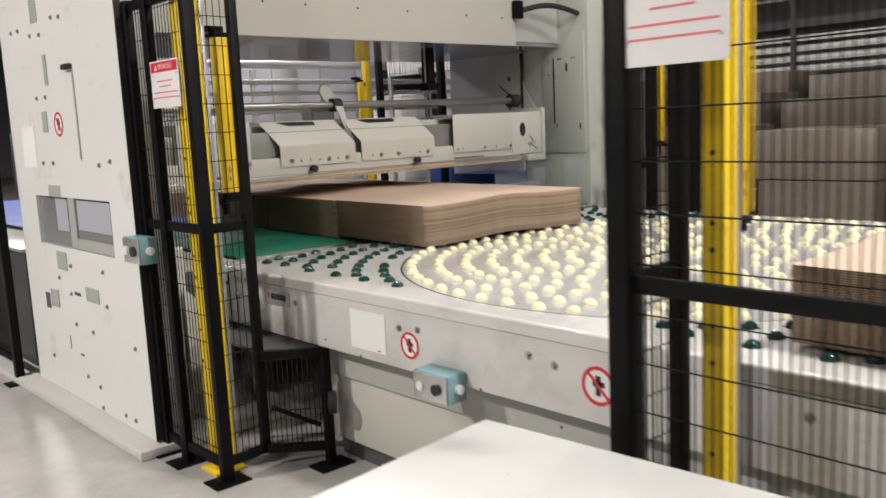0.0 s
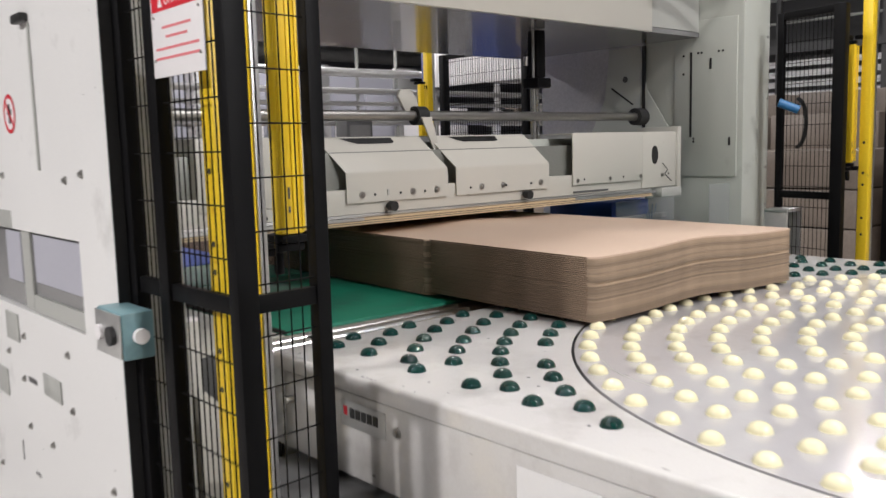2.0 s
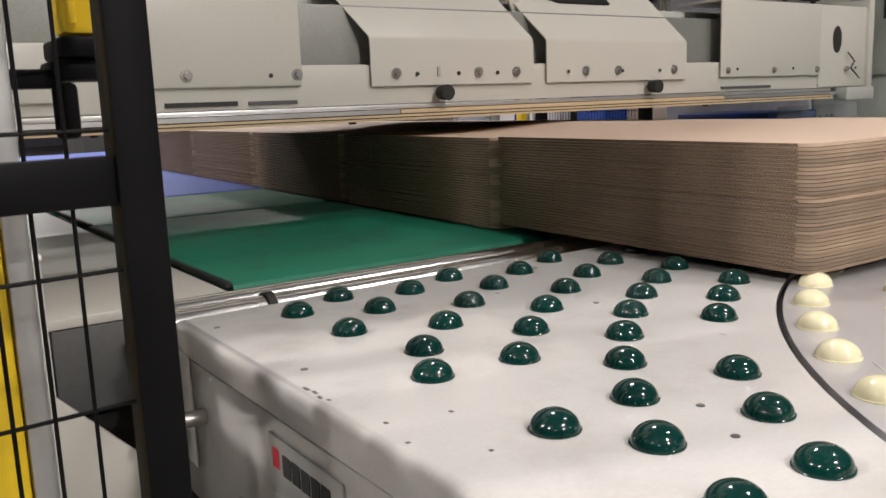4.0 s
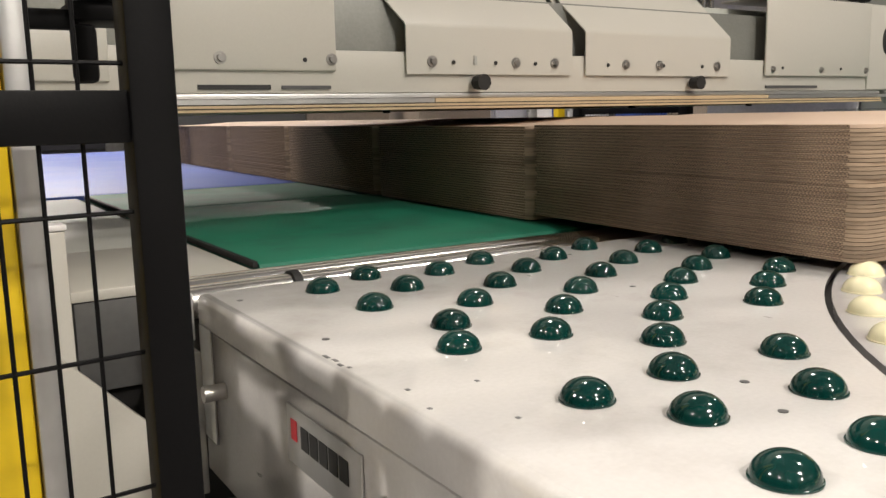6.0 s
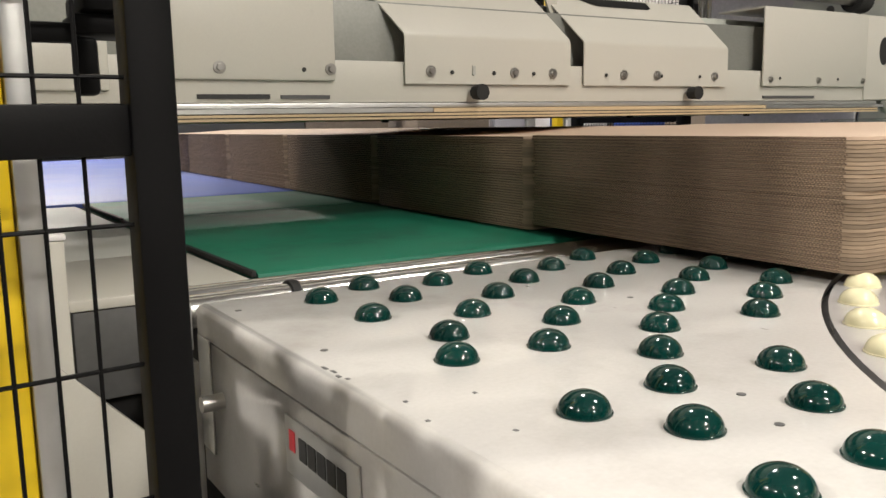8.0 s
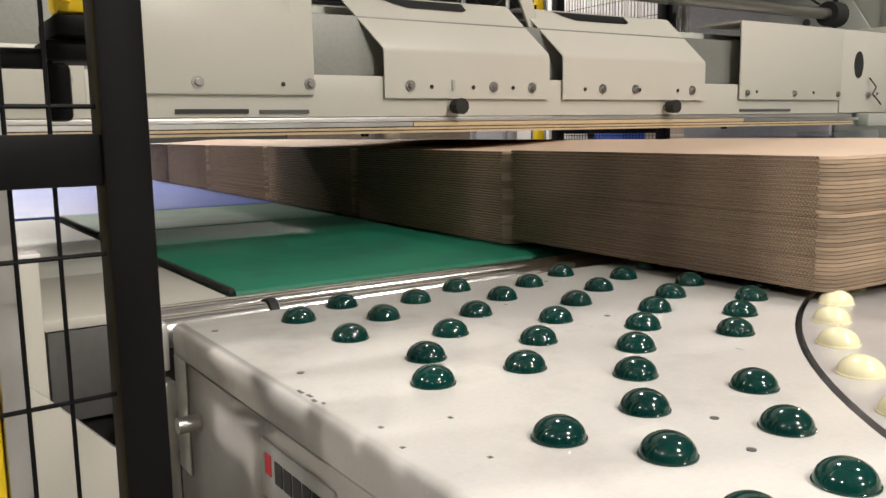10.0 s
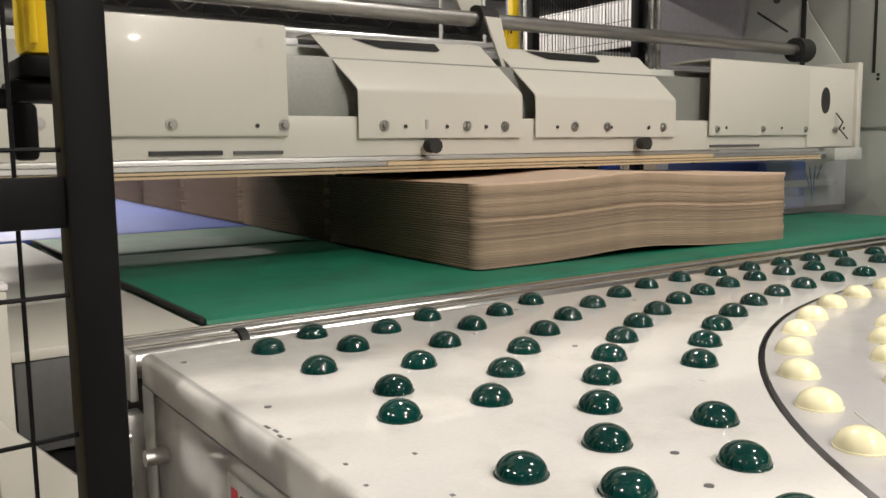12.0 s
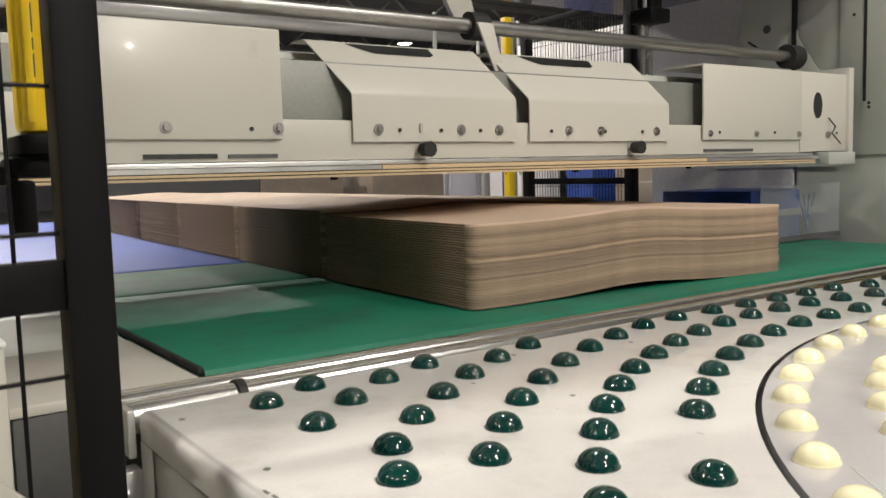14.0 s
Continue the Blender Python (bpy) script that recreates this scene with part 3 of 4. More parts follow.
def bridge():
    p = press_bridge
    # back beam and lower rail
    # beam colour is darkened to stand for the shade between hoods and covers
    part("beam", box(2.30, 6.0, 4.90, 5.02, 1.255, 1.53, 0.004), BEAMSHADE, p, "sage-grey beam, darkened in colour for the shade behind the hoods")
    part("lower_rail", box(2.30, 6.02, 4.852, 4.90, 1.246, 1.36, 0.004), WHITE, p)
    part("back_plate", box(2.30, 6.0, 5.03, 5.05, 1.25, 1.57, 0.003), SAGE, p)
    hood(3.373, 3.985)
    hood(4.043, 4.742)
    part("cover_box", box(2.66, 3.158, 4.838, 5.02, 1.303, 1.60, 0.008), WHITE, p, "white folded cover box")
    part("cover_box", box(2.28, 2.575, 4.838, 5.02, 1.275, 1.413, 0.006), WHITE, p)
    part("cover_box", box(4.945, 5.62, 4.838, 4.846, 1.302, 1.60, 0.003), WHITE, p)
    part("cover_top", box(4.945, 5.62, 4.848, 5.06, 1.592, 1.60, 0.002), WHITE, p)
    part("end_cover", box(5.622, 5.99, 4.845, 4.853, 1.25, 1.60, 0.003), WHITE, p)
    part("end_plate", box(5.99, 6.03, 4.83, 5.15, 1.24, 1.632, 0.004), WHITE, p)
    bm = rod((5.755, 4.846, 1.455), (5.755, 4.842, 1.455), 0.034, 28)
    for v in bm.verts:
        v.co.z = 1.455 + (v.co.z - 1.455) * 1.7
    part("oval_hole", bm, INK, p, "black oval cut-out")
    part("press_bar", box(2.30, 5.72, 4.845, 6.02, 1.232, 1.244, 0.001), ALU, p)
    for k, (z0, z1) in enumerate(((1.199, 1.2055), (1.2085, 1.2150), (1.2180, 1.2300))):
        part("plywood_board", box(3.46 if k == 2 else 2.31, 4.97 if k == 2 else 5.70, 4.823 + 0.003 * k, 6.0, z0, z1), PLY, p, "layered plywood board")
    for z in (1.2057, 1.2152):
        part("dark_ply", box(2.312, 5.698, 4.829, 5.99, z, z + 0.0026), RUBBER, p)
    part("pale_strip", box(2.31, 3.455, 4.826, 4.843, 1.2180, 1.2300), ALU, p)
    part("pale_strip", box(4.955, 5.76, 4.826, 4.843, 1.2180, 1.2300), ALU, p)
    for x in (3.610, 4.540):
        k = part("knob", rod((x, 4.835, 1.274), (x, 4.795, 1.274), 0.021, 10, r2=0.024), RUBBER, p, "black star knob")
        part("stem", rod((x, 4.853, 1.274), (x, 4.835, 1.274), 0.009, 10), STEEL, k)
    for x in (2.532, 2.837, 3.141, 3.457, 3.758, 3.910, 4.218, 4.375, 4.669):
        part("bolt", hex_bolt(x, 4.838, 1.334, (0, -1, 0), 0.016), STEEL, p)
    for x in (4.987, 5.289, 5.596, 5.83):
        part("bolt", hex_bolt(x, 4.838, 1.327, (0, -1, 0), 0.013), STEEL, p)
    for x in (3.064, 3.53, 3.681, 3.833, 4.138, 4.396, 4.591, 5.045, 5.42, 5.9):
        part("drilled_hole", rod((x, 4.8385, 1.332), (x, 4.8355, 1.332), 0.006, 10), INK, p)
    part("long_hole", box(3.602, 3.612, 4.8355, 4.8385, 1.325, 1.352), GREY, p)
    part("vent_slot", box(2.78, 2.97, 4.846, 4.851, 1.256, 1.268), INK, p)
    part("vent_slot", box(3.0, 3.14, 4.846, 4.851, 1.256, 1.266), DARKGREY, p)
    part("vent_slot", box(4.96, 5.28, 4.846, 4.851, 1.256, 1.266), DARKGREY, p)
    # steel shaft with collar and end bearing
    part("shaft", rod((2.45, 5.06, 1.702), (5.86, 5.06, 1.702), 0.026, 24), STEEL, p, "long brushed steel shaft")
    part("collar", rod((3.96, 5.06, 1.702), (4.03, 5.06, 1.702), 0.048, 20), RUBBER, p, "black shaft collar")
    part("end_bearing", rod((5.84, 5.06, 1.702), (5.93, 5.06, 1.702), 0.056, 20), RUBBER, p)
    part("lever", prism([(3.885, 1.80), (3.90, 1.835), (3.965, 1.84), (4.0, 1.80), (4.02, 1.74), (3.99, 1.70), (3.925, 1.73)], "y", 5.085, 5.11, 0.004), WHITE, p, "white crank lever on the shaft")
    part("gusset", prism([(3.90, 1.69), (3.965, 1.69), (4.035, 1.45), (4.018, 1.43)], "y", 4.925, 4.935, 0.002), WHITE, p)
    part("rail", box(2.4, 5.9, 5.20, 5.24, 1.56, 1.60), ALU, p)
    part("bracket", box(5.74, 5.96, 4.78, 4.84, 1.19, 1.245, 0.004), GREY, p)
    for x in (2.62, 3.36, 4.36, 5.0):
        part("press_foot", box(x, x + 0.018, 4.95, 4.97, 1.19, 1.2055, 0.003), BLACK, p)
    bm = bmesh.new()
    pts = [(5.83, 4.836, 1.40), (5.86, 4.82, 1.36), (5.84, 4.825, 1.33), (5.88, 4.82, 1.30), (5.92, 4.83, 1.285)]
    for a, b in zip(pts, pts[1:]):
        rod(a, b, 0.0032, 8, bm)
    part("wire", bm, INK, p)


bridge()

# ---- machine frame ----


def side_housing():
    t = thing("machine_side_housing", (2.2, 5.0, 0), "tall scuffed white side housing of the press", "machine housing")
    x = 2.052
    part("shell", box(x + 0.03, 2.26, 4.125, 6.02, 0.05, 3.6), GREY, t, "grey sheet-steel end face")
    # front skin with a window opening
    def skin(y0, y1, z0, z1):
        part("front_panel", box(x, x + 0.028, y0, y1, z0, z1), PANELWHITE, t, smooth=False)
    skin(4.088, 4.40, 0.055, 3.4)
    skin(4.40, 5.575, 0.055, 0.985)
    skin(4.40, 5.575, 1.283, 3.4)
    skin(5.575, 5.91, 0.055, 3.4)
    part("window_recess", box(x + 0.022, x + 0.0285, 4.405, 5.57, 0.99, 1.28), SMOKE, t, "recessed glossy window")
    part("inner_post", box(x + 0.012, x + 0.0215, 4.96, 5.06, 0.99, 1.28), GREY, t)
    part("inner_panel", box(x + 0.016, x + 0.0215, 4.45, 4.93, 1.10, 1.27), WALL, t)
    part("inner_panel", box(x + 0.016, x + 0.0215, 5.09, 5.28, 1.08, 1.27), WALL, t)
    part("inner_ledge", box(x + 0.010, x + 0.0215, 4.41, 4.95, 0.99, 1.05), GREY, t)
    part("window_notch", box(x - 0.002, x + 0.001, 5.12, 5.32, 1.285, 1.35), GREY, t)
    part("handle", box(x - 0.03, x - 0.002, 4.72, 4.82, 1.985, 2.015, 0.006), INK, t, "black door handle")
    part("latch_rod", box(x - 0.006, x - 0.001, 4.715, 4.735, 1.50, 1.98, 0.002), GREY, t)
    part("paper_label", box(x - 0.003, x - 0.001, 5.46, 5.70, 1.455, 1.70), PAPER, t, "blank white paper label")
    for y, z in ((4.96, 2.28), (4.84, 2.27), (5.68, 2.27), (5.55, 2.27), (5.34, 2.22), (5.18, 2.21), (5.34, 1.86), (5.19, 1.86), (5.35, 1.48), (5.18, 1.48), (4.48, 1.47), (4.33, 1.49), (4.59, 0.89), (4.58, 0.70),
                 (5.09, 0.53), (5.30, 0.79), (5.08, 0.88), (5.12, 0.71), (4.83, 0.52), (5.56, 0.26), (4.99, 0.23), (4.47, 0.11), (4.34, 0.11), (4.80, 0.08), (4.25, 0.52), (4.81, 0.20)):
        bm = hex_bolt(x, y, z, (-1, 0, 0), 0.014)
        part("bolt", bm, STEEL, t)
    for y, z, w2, h2 in ((5.24, 2.35, 0.11, 0.13), (5.14, 2.01, 0.05, 0.17), (5.24, 1.72, 0.08, 0.12), (4.78, 0.74, 0.19, 0.08), (5.42, 0.65, 0.14, 0.11), (5.22, 0.90, 0.16, 0.11)):
        part("small_plate", box(x - 0.006, x - 0.001, y - w2 / 2, y + w2 / 2, z - h2 / 2, z + h2 / 2, 0.002), GREY, t)
    for y, z, w2, h2 in ((5.23, 0.40, 0.012, 0.08), (5.05, 0.35, 0.06, 0.012), (5.56, 0.62, 0.08, 0.10), (5.02, 0.72, 0.10, 0.02)):
        part("scratch", box(x - 0.0015, x - 0.0005, y - w2 / 2, y + w2 / 2, z - h2 / 2, z + h2 / 2), DARKGREY, t)
    part("edge_seal", box(2.045, 2.078, 4.078, 4.086, 0.06, 3.4), RUBBER, t)


side_housing()
prohibition(2.052, 5.02, 1.70, 0.07)
switch_box(2.075, 4.005, 1.065, 0.19, 0.13, 0.09, "teal switch box on the edge of the housing")
structure("plinth", box(1.93, 2.9, 4.02, 12.0, 0.0, 0.05, 0.01), PLINTH, "pale concrete plinth under the press", "plinth")


def upper_beam():
    t = thing("upper_beam", (4.2, 5.2, 2.2), "wide white upper beam of the press frame", "machine beam")
    part("front_skin", box(2.26, 5.66, 4.80, 4.83, 2.205, 3.4, 0.004), WHITE, t)
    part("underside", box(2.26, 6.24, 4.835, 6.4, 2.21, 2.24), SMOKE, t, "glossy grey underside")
    part("body", box(2.27, 6.24, 4.84, 6.4, 2.245, 3.4), GREY, t)
    bm = bmesh.new()
    for x in (3.3, 3.62, 4.05, 4.5, 5.1, 5.5):
        rod((x, 4.801, 2.42), (x, 4.797, 2.42), 0.008, 10, bm)
    part("drilled_hole", bm, INK, t)


def side_frame():
    t = thing("press_column", (6.4, 5.4, 0), "pale sage painted side frame of the press", "machine frame")
    part("column", box(6.25, 6.58, 4.52, 5.26, 0.0, 3.4, 0.008), SAGE, t)
    part("rear_plate", box(6.24, 6.5, 5.27, 6.22, 0.0, 3.4, 0.004), LILACGREY, t, "glossy grey rear side panel")
    d = part("cover_plate", box(6.238, 6.249, 4.56, 5.02, 1.30, 2.32, 0.003), SAGE, t, "screwed-on access plate")
    part("slot", box(6.235, 6.2375, 4.885, 4.90, 1.56, 2.12), INK, d)
    part("slot", box(6.235, 6.2375, 4.74, 4.755, 2.0, 2.07), INK, d)
    part("slot", box(6.235, 6.2375, 4.60, 4.615, 1.50, 1.555), INK, d)
    bm = bmesh.new()
    for y, z in ((4.95, 2.1), (4.84, 2.11), (4.815, 2.11), (4.69, 2.11), (4.66, 2.11), (4.87, 1.53), (4.87, 1.55), (4.95, 1.98)):
        rod((6.2385, y, z), (6.236, y, z), 0.008, 10, bm)
    part("screw", bm, INK, d)
    part("tab", box(6.232, 6.249, 4.97, 5.06, 2.30, 2.42, 0.004), SAGE, t)
    part("arched_bracket", prism([(5.0, 1.25), (5.75, 1.25), (5.72, 1.62), (5.60, 1.85), (5.56, 2.2), (5.30, 2.2), (5.24, 1.9), (5.05, 1.62)], "x", 6.231, 6.2365, 0.001), SAGE, t, "pale sage bracket plate")
    for y, z in ((5.42, 1.72), (5.42, 1.98), (5.66, 1.40)):
        part("bracket_hole", rod((6.232, y, z), (6.228, y, z), 0.022, 16), DARKGREY, t)
    part("thin_lever", rod((6.18, 5.50, 1.92), (6.18, 5.32, 1.80), 0.006, 8), INK, t)
    part("seal", box(6.225, 6.238, 5.25, 5.275, 1.60, 2.20), RUBBER, t)
    bm = bmesh.new()
    for z in (0.9, 1.1, 1.35, 1.8, 2.2):
        rod((6.55, 4.522, z), (6.55, 4.517, z), 0.008, 10, bm)
    part("bolts", bm, STEEL, t)
    part("lower_guard", box(6.0, 6.24, 4.60, 4.606, 0.93, 1.26), GLASS, t, "clear plastic guard")


def lift_cylinder():
    t = thing("lift_cylinder", (5.0, 5.2, 1.3), "black pneumatic cylinder with steel guide rods", "cylinder")
    part("barrel", box(4.945, 5.02, 5.10, 5.18, 1.93, 2.205, 0.010), BLACK, t)
    part("clamp", box(4.925, 5.045, 5.08, 5.20, 1.87, 1.928, 0.008), BLACK, t)
    for x in (4.962, 5.006):
        part("guide_rod", rod((x, 5.16, 1.30), (x, 5.16, 1.868), 0.012, 14), CHROME, t)
    part("piston_pipe", rod((4.93, 5.12, 1.93), (4.93, 5.12, 2.205), 0.008, 10), STEEL, t)
    part("fitting", rod((4.90, 5.15, 2.0), (4.90, 5.15, 2.05), 0.014, 12), STEEL, t)


def hose_arm():
    t = thing("hose_bracket", (5.9, 4.85, 2.35), "black cable hose on a bracket at the beam's end", "hose")
    part("clip", box(5.62, 5.70, 4.74, 4.80, 2.42, 2.56, 0.006), BLACK, t)
    bm = bmesh.new()
    pts = [(5.66 + 0.58 * k / 8, 4.77 - 0.16 * k / 8, 2.47 + 0.06 * math.sin(math.pi * k / 8)) for k in range(9)]
    for a, b in zip(pts, pts[1:]):
        rod(a, b, 0.022, 10, bm)
    part("hose", bm, RUBBER, t)


upper_beam()
side_frame()
lift_cylinder()
hose_arm()

# ---- safety fences ----


def wire_panel(parent, a, b, z0, z1, pitch=0.0235, rise=0.127, first=0.06):
    """A framed mesh panel from a to b (plan points), wires of 2.5 mm in one mesh."""
    ax, ay = a
    bx, by = b
    length = math.hypot(bx - ax, by - ay)
    ux, uy = (bx - ax) / length, (by - ay) / length
    bm = bmesh.new()
    k = pitch
    while k < length - 0.004:
        p = (ax + ux * k, ay + uy * k)
        rod((*p, z0), (*p, z1), 0.0021, 6, bm, caps=False)
        k += pitch
    z = z0 + first
    while z < z1:
        rod((ax, ay, z), (bx, by, z), 0.0021, 6, bm, caps=False)
        z += rise
    part("wire_mesh", bm, BLACK, parent)
    for z in (z0, z1, 1.185):
        if z0 <= z <= z1:
            h = 0.022
            bm = box(0, length, -0.012, 0.012, z - h, z + h, 0.002)
            bmesh.ops.transform(bm, matrix=Matrix.Translation((ax, ay, 0)) @ Matrix.Rotation(math.atan2(uy, ux), 4, "Z"), verts=bm.verts)
            part("crossbar", bm, BLACK, parent)


def post(parent, x, y, w=0.05, d=0.05, z1=2.25, foot=True):
    part("post", box(x - w / 2, x + w / 2, y - d / 2, y + d / 2, 0.006 if foot else 0.07, z1, 0.003), BLACK, parent)
    if foot:
        part("foot_plate", box(x - 0.09, x + 0.09, y - 0.07, y + 0.07, 0.0, 0.008, 0.002), BLACK, parent)


def danger_sign(x, y0, y1, z0, z1):
    t = thing("danger_sign", (x, (y0 + y1) / 2, z0), "white plastic danger sign with a red band, on the fence", "sign", "danger signs")
    b = part("board", box(x - 0.004, x, y0, y1, z0, z1, 0.001), SIGNWHITE, t)
    h, w = z1 - z0, y1 - y0
    part("red_band", box(x - 0.0052, x - 0.0042, y0 + 0.03 * w, y1 - 0.03 * w, z1 - 0.24 * h, z1 - 0.03 * h), RED, b)
    m = Matrix.Translation((x - 0.0056, (y0 + y1) / 2 - 0.05 * w, z1 - 0.14 * h)) @ Matrix.Rotation(radians(-90), 4, "Z") @ Matrix.Rotation(radians(90), 4, "X")
    text_part("lettering", "ОПАСНО", 0.15 * h, m, SIGNWHITE, b, width=0.5 * w)
    tri = prism([(y1 - 0.26 * w, z1 - 0.2 * h), (y1 - 0.16 * w, z1 - 0.2 * h), (y1 - 0.21 * w, z1 - 0.08 * h)], "x", x - 0.0058, x - 0.0053)
    part("triangle", tri, SIGNWHITE, b)
    for k, (f, l) in enumerate(((0.42, 0.56), (0.53, 0.42), (0.66, 0.84), (0.77, 0.86))):
        c = (y0 + y1) / 2
        part("print_bar", box(x - 0.005, x - 0.0042, c - l * w / 2, c + l * w / 2, z1 - f * h - 0.006, z1 - f * h), PINK, b)
    bm = bmesh.new()
    for y in (y0 + 0.06 * w, y1 - 0.06 * w):
        for z in (z0 + 0.2 * h, z1 - 0.3 * h):
            rod((x - 0.004, y, z), (x - 0.007, y, z), 0.004, 8, bm)
    part("rivets", bm, STEEL, b)


def light_curtain(x, y, z0, z1, w=0.1, label="yellow light-curtain bar with black end caps, inside the fence"):
    t = thing("light_curtain", (x, y, z0), label, "light curtain", "light curtains")
    part("bar", box(x - w / 2, x + w / 2, y - 0.045, y + 0.002, z0, z1, 0.008), YELLOW, t)
    for dx in (-0.027, 0.004, 0.03):
        part("rib", box(x + dx - 0.004, x + dx + 0.004, y - 0.051, y - 0.044, z0 + 0.01, z1 - 0.01, 0.002), YELLOW, t)
    part("end_cap", box(x - w / 2 - 0.003, x + w / 2 + 0.003, y - 0.05, y + 0.05, z0 - 0.022, z0 - 0.001, 0.004), BLACK, t)
    part("end_cap", box(x - w / 2 - 0.003, x + w / 2 + 0.003, y - 0.05, y + 0.05, z1 + 0.001, z1 + 0.02, 0.004), BLACK, t)
    part("holder", box(x - w / 2 - 0.012, x + w / 2, y - 0.04, y + 0.03, z0 - 0.045, z0 - 0.024, 0.005), BLACK, t)
    part("strap", box(x - w / 2 - 0.012, x - w / 2 + 0.012, y - 0.035, y - 0.015, z0 - 0.105, z0 - 0.047, 0.006), BLACK, t)
    part("holder", box(x - w / 2 - 0.06, x + w / 2 - 0.01, y - 0.03, y + 0.03, z1 + 0.022, z1 + 0.05, 0.006), BLACK, t)
    for dx, zs in ((-0.024, ((0.055, 0.078), (0.082, 0.094), (0.099, 0.128))), (-0.010, ((0.058, 0.075), (0.095, 0.125)))):
        for a, b in zs:
            part("print_bar", box(x + dx - 0.003, x + dx + 0.003, y - 0.0468, y - 0.0452, z0 + a, z0 + b), DARKGREY, t)
    return t


def mast(x, y, w=0.045, d=0.05, h=2.25):
    t = thing("yellow_mast", (x, y, 0), "yellow steel mast of the light curtain with a foot plate", "mast", "yellow masts")
    part("tube", box(x - w / 2, x + w / 2, y - d / 2, y + d / 2, 0.01, h, 0.004), YELLOW, t)
    part("foot_plate", box(x - 0.08, x + 0.08, y - 0.08, y + 0.08, 0, 0.012, 0.003), YELLOW, t)
    for z in (0.55, 0.7, 0.95, 1.05, 1.25, 1.32, 1.5):
        part("screw_hole", rod((x - w / 2 - 0.001, y, z), (x - w / 2 + 0.001, y, z), 0.008, 10), INK, t)
    part("grey_profile", box(x + w / 2 + 0.002, x + w / 2 + 0.026, y - d / 2, y + d / 2, 0.01, h, 0.003), ALU, t, "grey aluminium profile")
    return t


def left_fence():
    t = thing("safety_fence", (2.1, 3.7, 0), "black wire-mesh safety fence beside the press housing", "fence", "safety fences")
    for y in (4.065, 3.852):
        post(t, 2.10, y, 0.04, 0.06)
    post(t, 2.112, 3.475, 0.055, 0.046)
    post(t, 2.336, 3.497, 0.040, 0.04, foot=False)
    wire_panel(t, (2.10, 4.03), (2.10, 3.885), 0.09, 2.22, pitch=0.03)
    wire_panel(t, (2.10, 3.82), (2.105, 3.50), 0.09, 2.22, pitch=0.03)
    wire_panel(t, (2.141, 3.483), (2.316, 3.495), 0.09, 2.22, pitch=0.0345, first=0.124)


def low_guard():
    t = thing("low_guard", (2.5, 3.35, 0), "low black mesh guard under the table's corner", "guard")
    part("post", box(2.535, 2.575, 3.25, 3.29, 0.006, 0.585, 0.003), BLACK, t)
    part("foot_plate", box(2.46, 2.65, 3.20, 3.33, 0, 0.008, 0.002), BLACK, t)
    wire_panel(t, (2.325, 3.455), (2.54, 3.285), 0.10, 0.56)
    part("round_knob", rod((2.545, 3.245, 0.32), (2.575, 3.222, 0.32), 0.055, 18), RUBBER, t)
    part("top_sheet", prism([(2.33, 3.50), (2.57, 3.31), (2.66, 3.45), (2.66, 4.0), (2.33, 4.0)], "z", 0.566, 0.58), DARKGREY, t)
    part("brace", rod((2.36, 3.45, 0.30), (2.53, 3.30, 0.20), 0.012, 8), BLACK, t)


def right_fence():
    t = thing("safety_fence", (2.1, 0.6, 0), "black wire-mesh safety fence beside the turntable", "fence", "safety fences")
    post(t, 2.12, 1.242, 0.07, 0.06)
    post(t, 2.385, 1.252, 0.05, 0.04)
    post(t, 2.12, -0.41, 0.06, 0.06)
    post(t, 2.12, -2.06, 0.06, 0.06)
    wire_panel(t, (2.12, 1.21), (2.12, -0.38), 0.16, 2.22)
    wire_panel(t, (2.12, -0.44), (2.12, -2.03), 0.16, 2.22)
    wire_panel(t, (2.155, 1.252), (2.36, 1.252), 0.16, 2.22)


left_fence()
low_guard()
right_fence()
danger_sign(2.078, 3.525, 3.806, 1.733, 1.942)
danger_sign(2.098, 0.945, 1.225, 1.714, 1.995)
mast(2.179, 3.64, 0.108, 0.06)
mast(2.355, 1.115, 0.065, 0.065)
left_curtain = light_curtain(2.352, 3.68, 1.325, 2.05, 0.074)
for z in (1.272, 2.078):
    part("bracket", box(2.262, 2.312, 3.65, 3.664, z, z + 0.02, 0.003), BLACK, left_curtain)
right_curtain = light_curtain(2.535, 1.18, 1.315, 2.10, 0.045)
for z in (1.262, 2.128):
    part("bracket", box(2.418, 2.501, 1.136, 1.152, z, z + 0.02, 0.003), BLACK, right_curtain)

# ---- stacks of corrugated board ----
SX0, SX1, DEPTH, LAYERS, THICK = 3.468, 4.785, 0.925, 33, 0.00697
SKEW = -2.8    # the train of stacks runs slightly askew to the table


def warp(x):
    """The bundle bows a little across its width."""
    u = (x - SX0) / (SX1 - SX0)
    return 0.020 * math.exp(-((u - 0.47) / 0.2) ** 2) - 0.004 * u


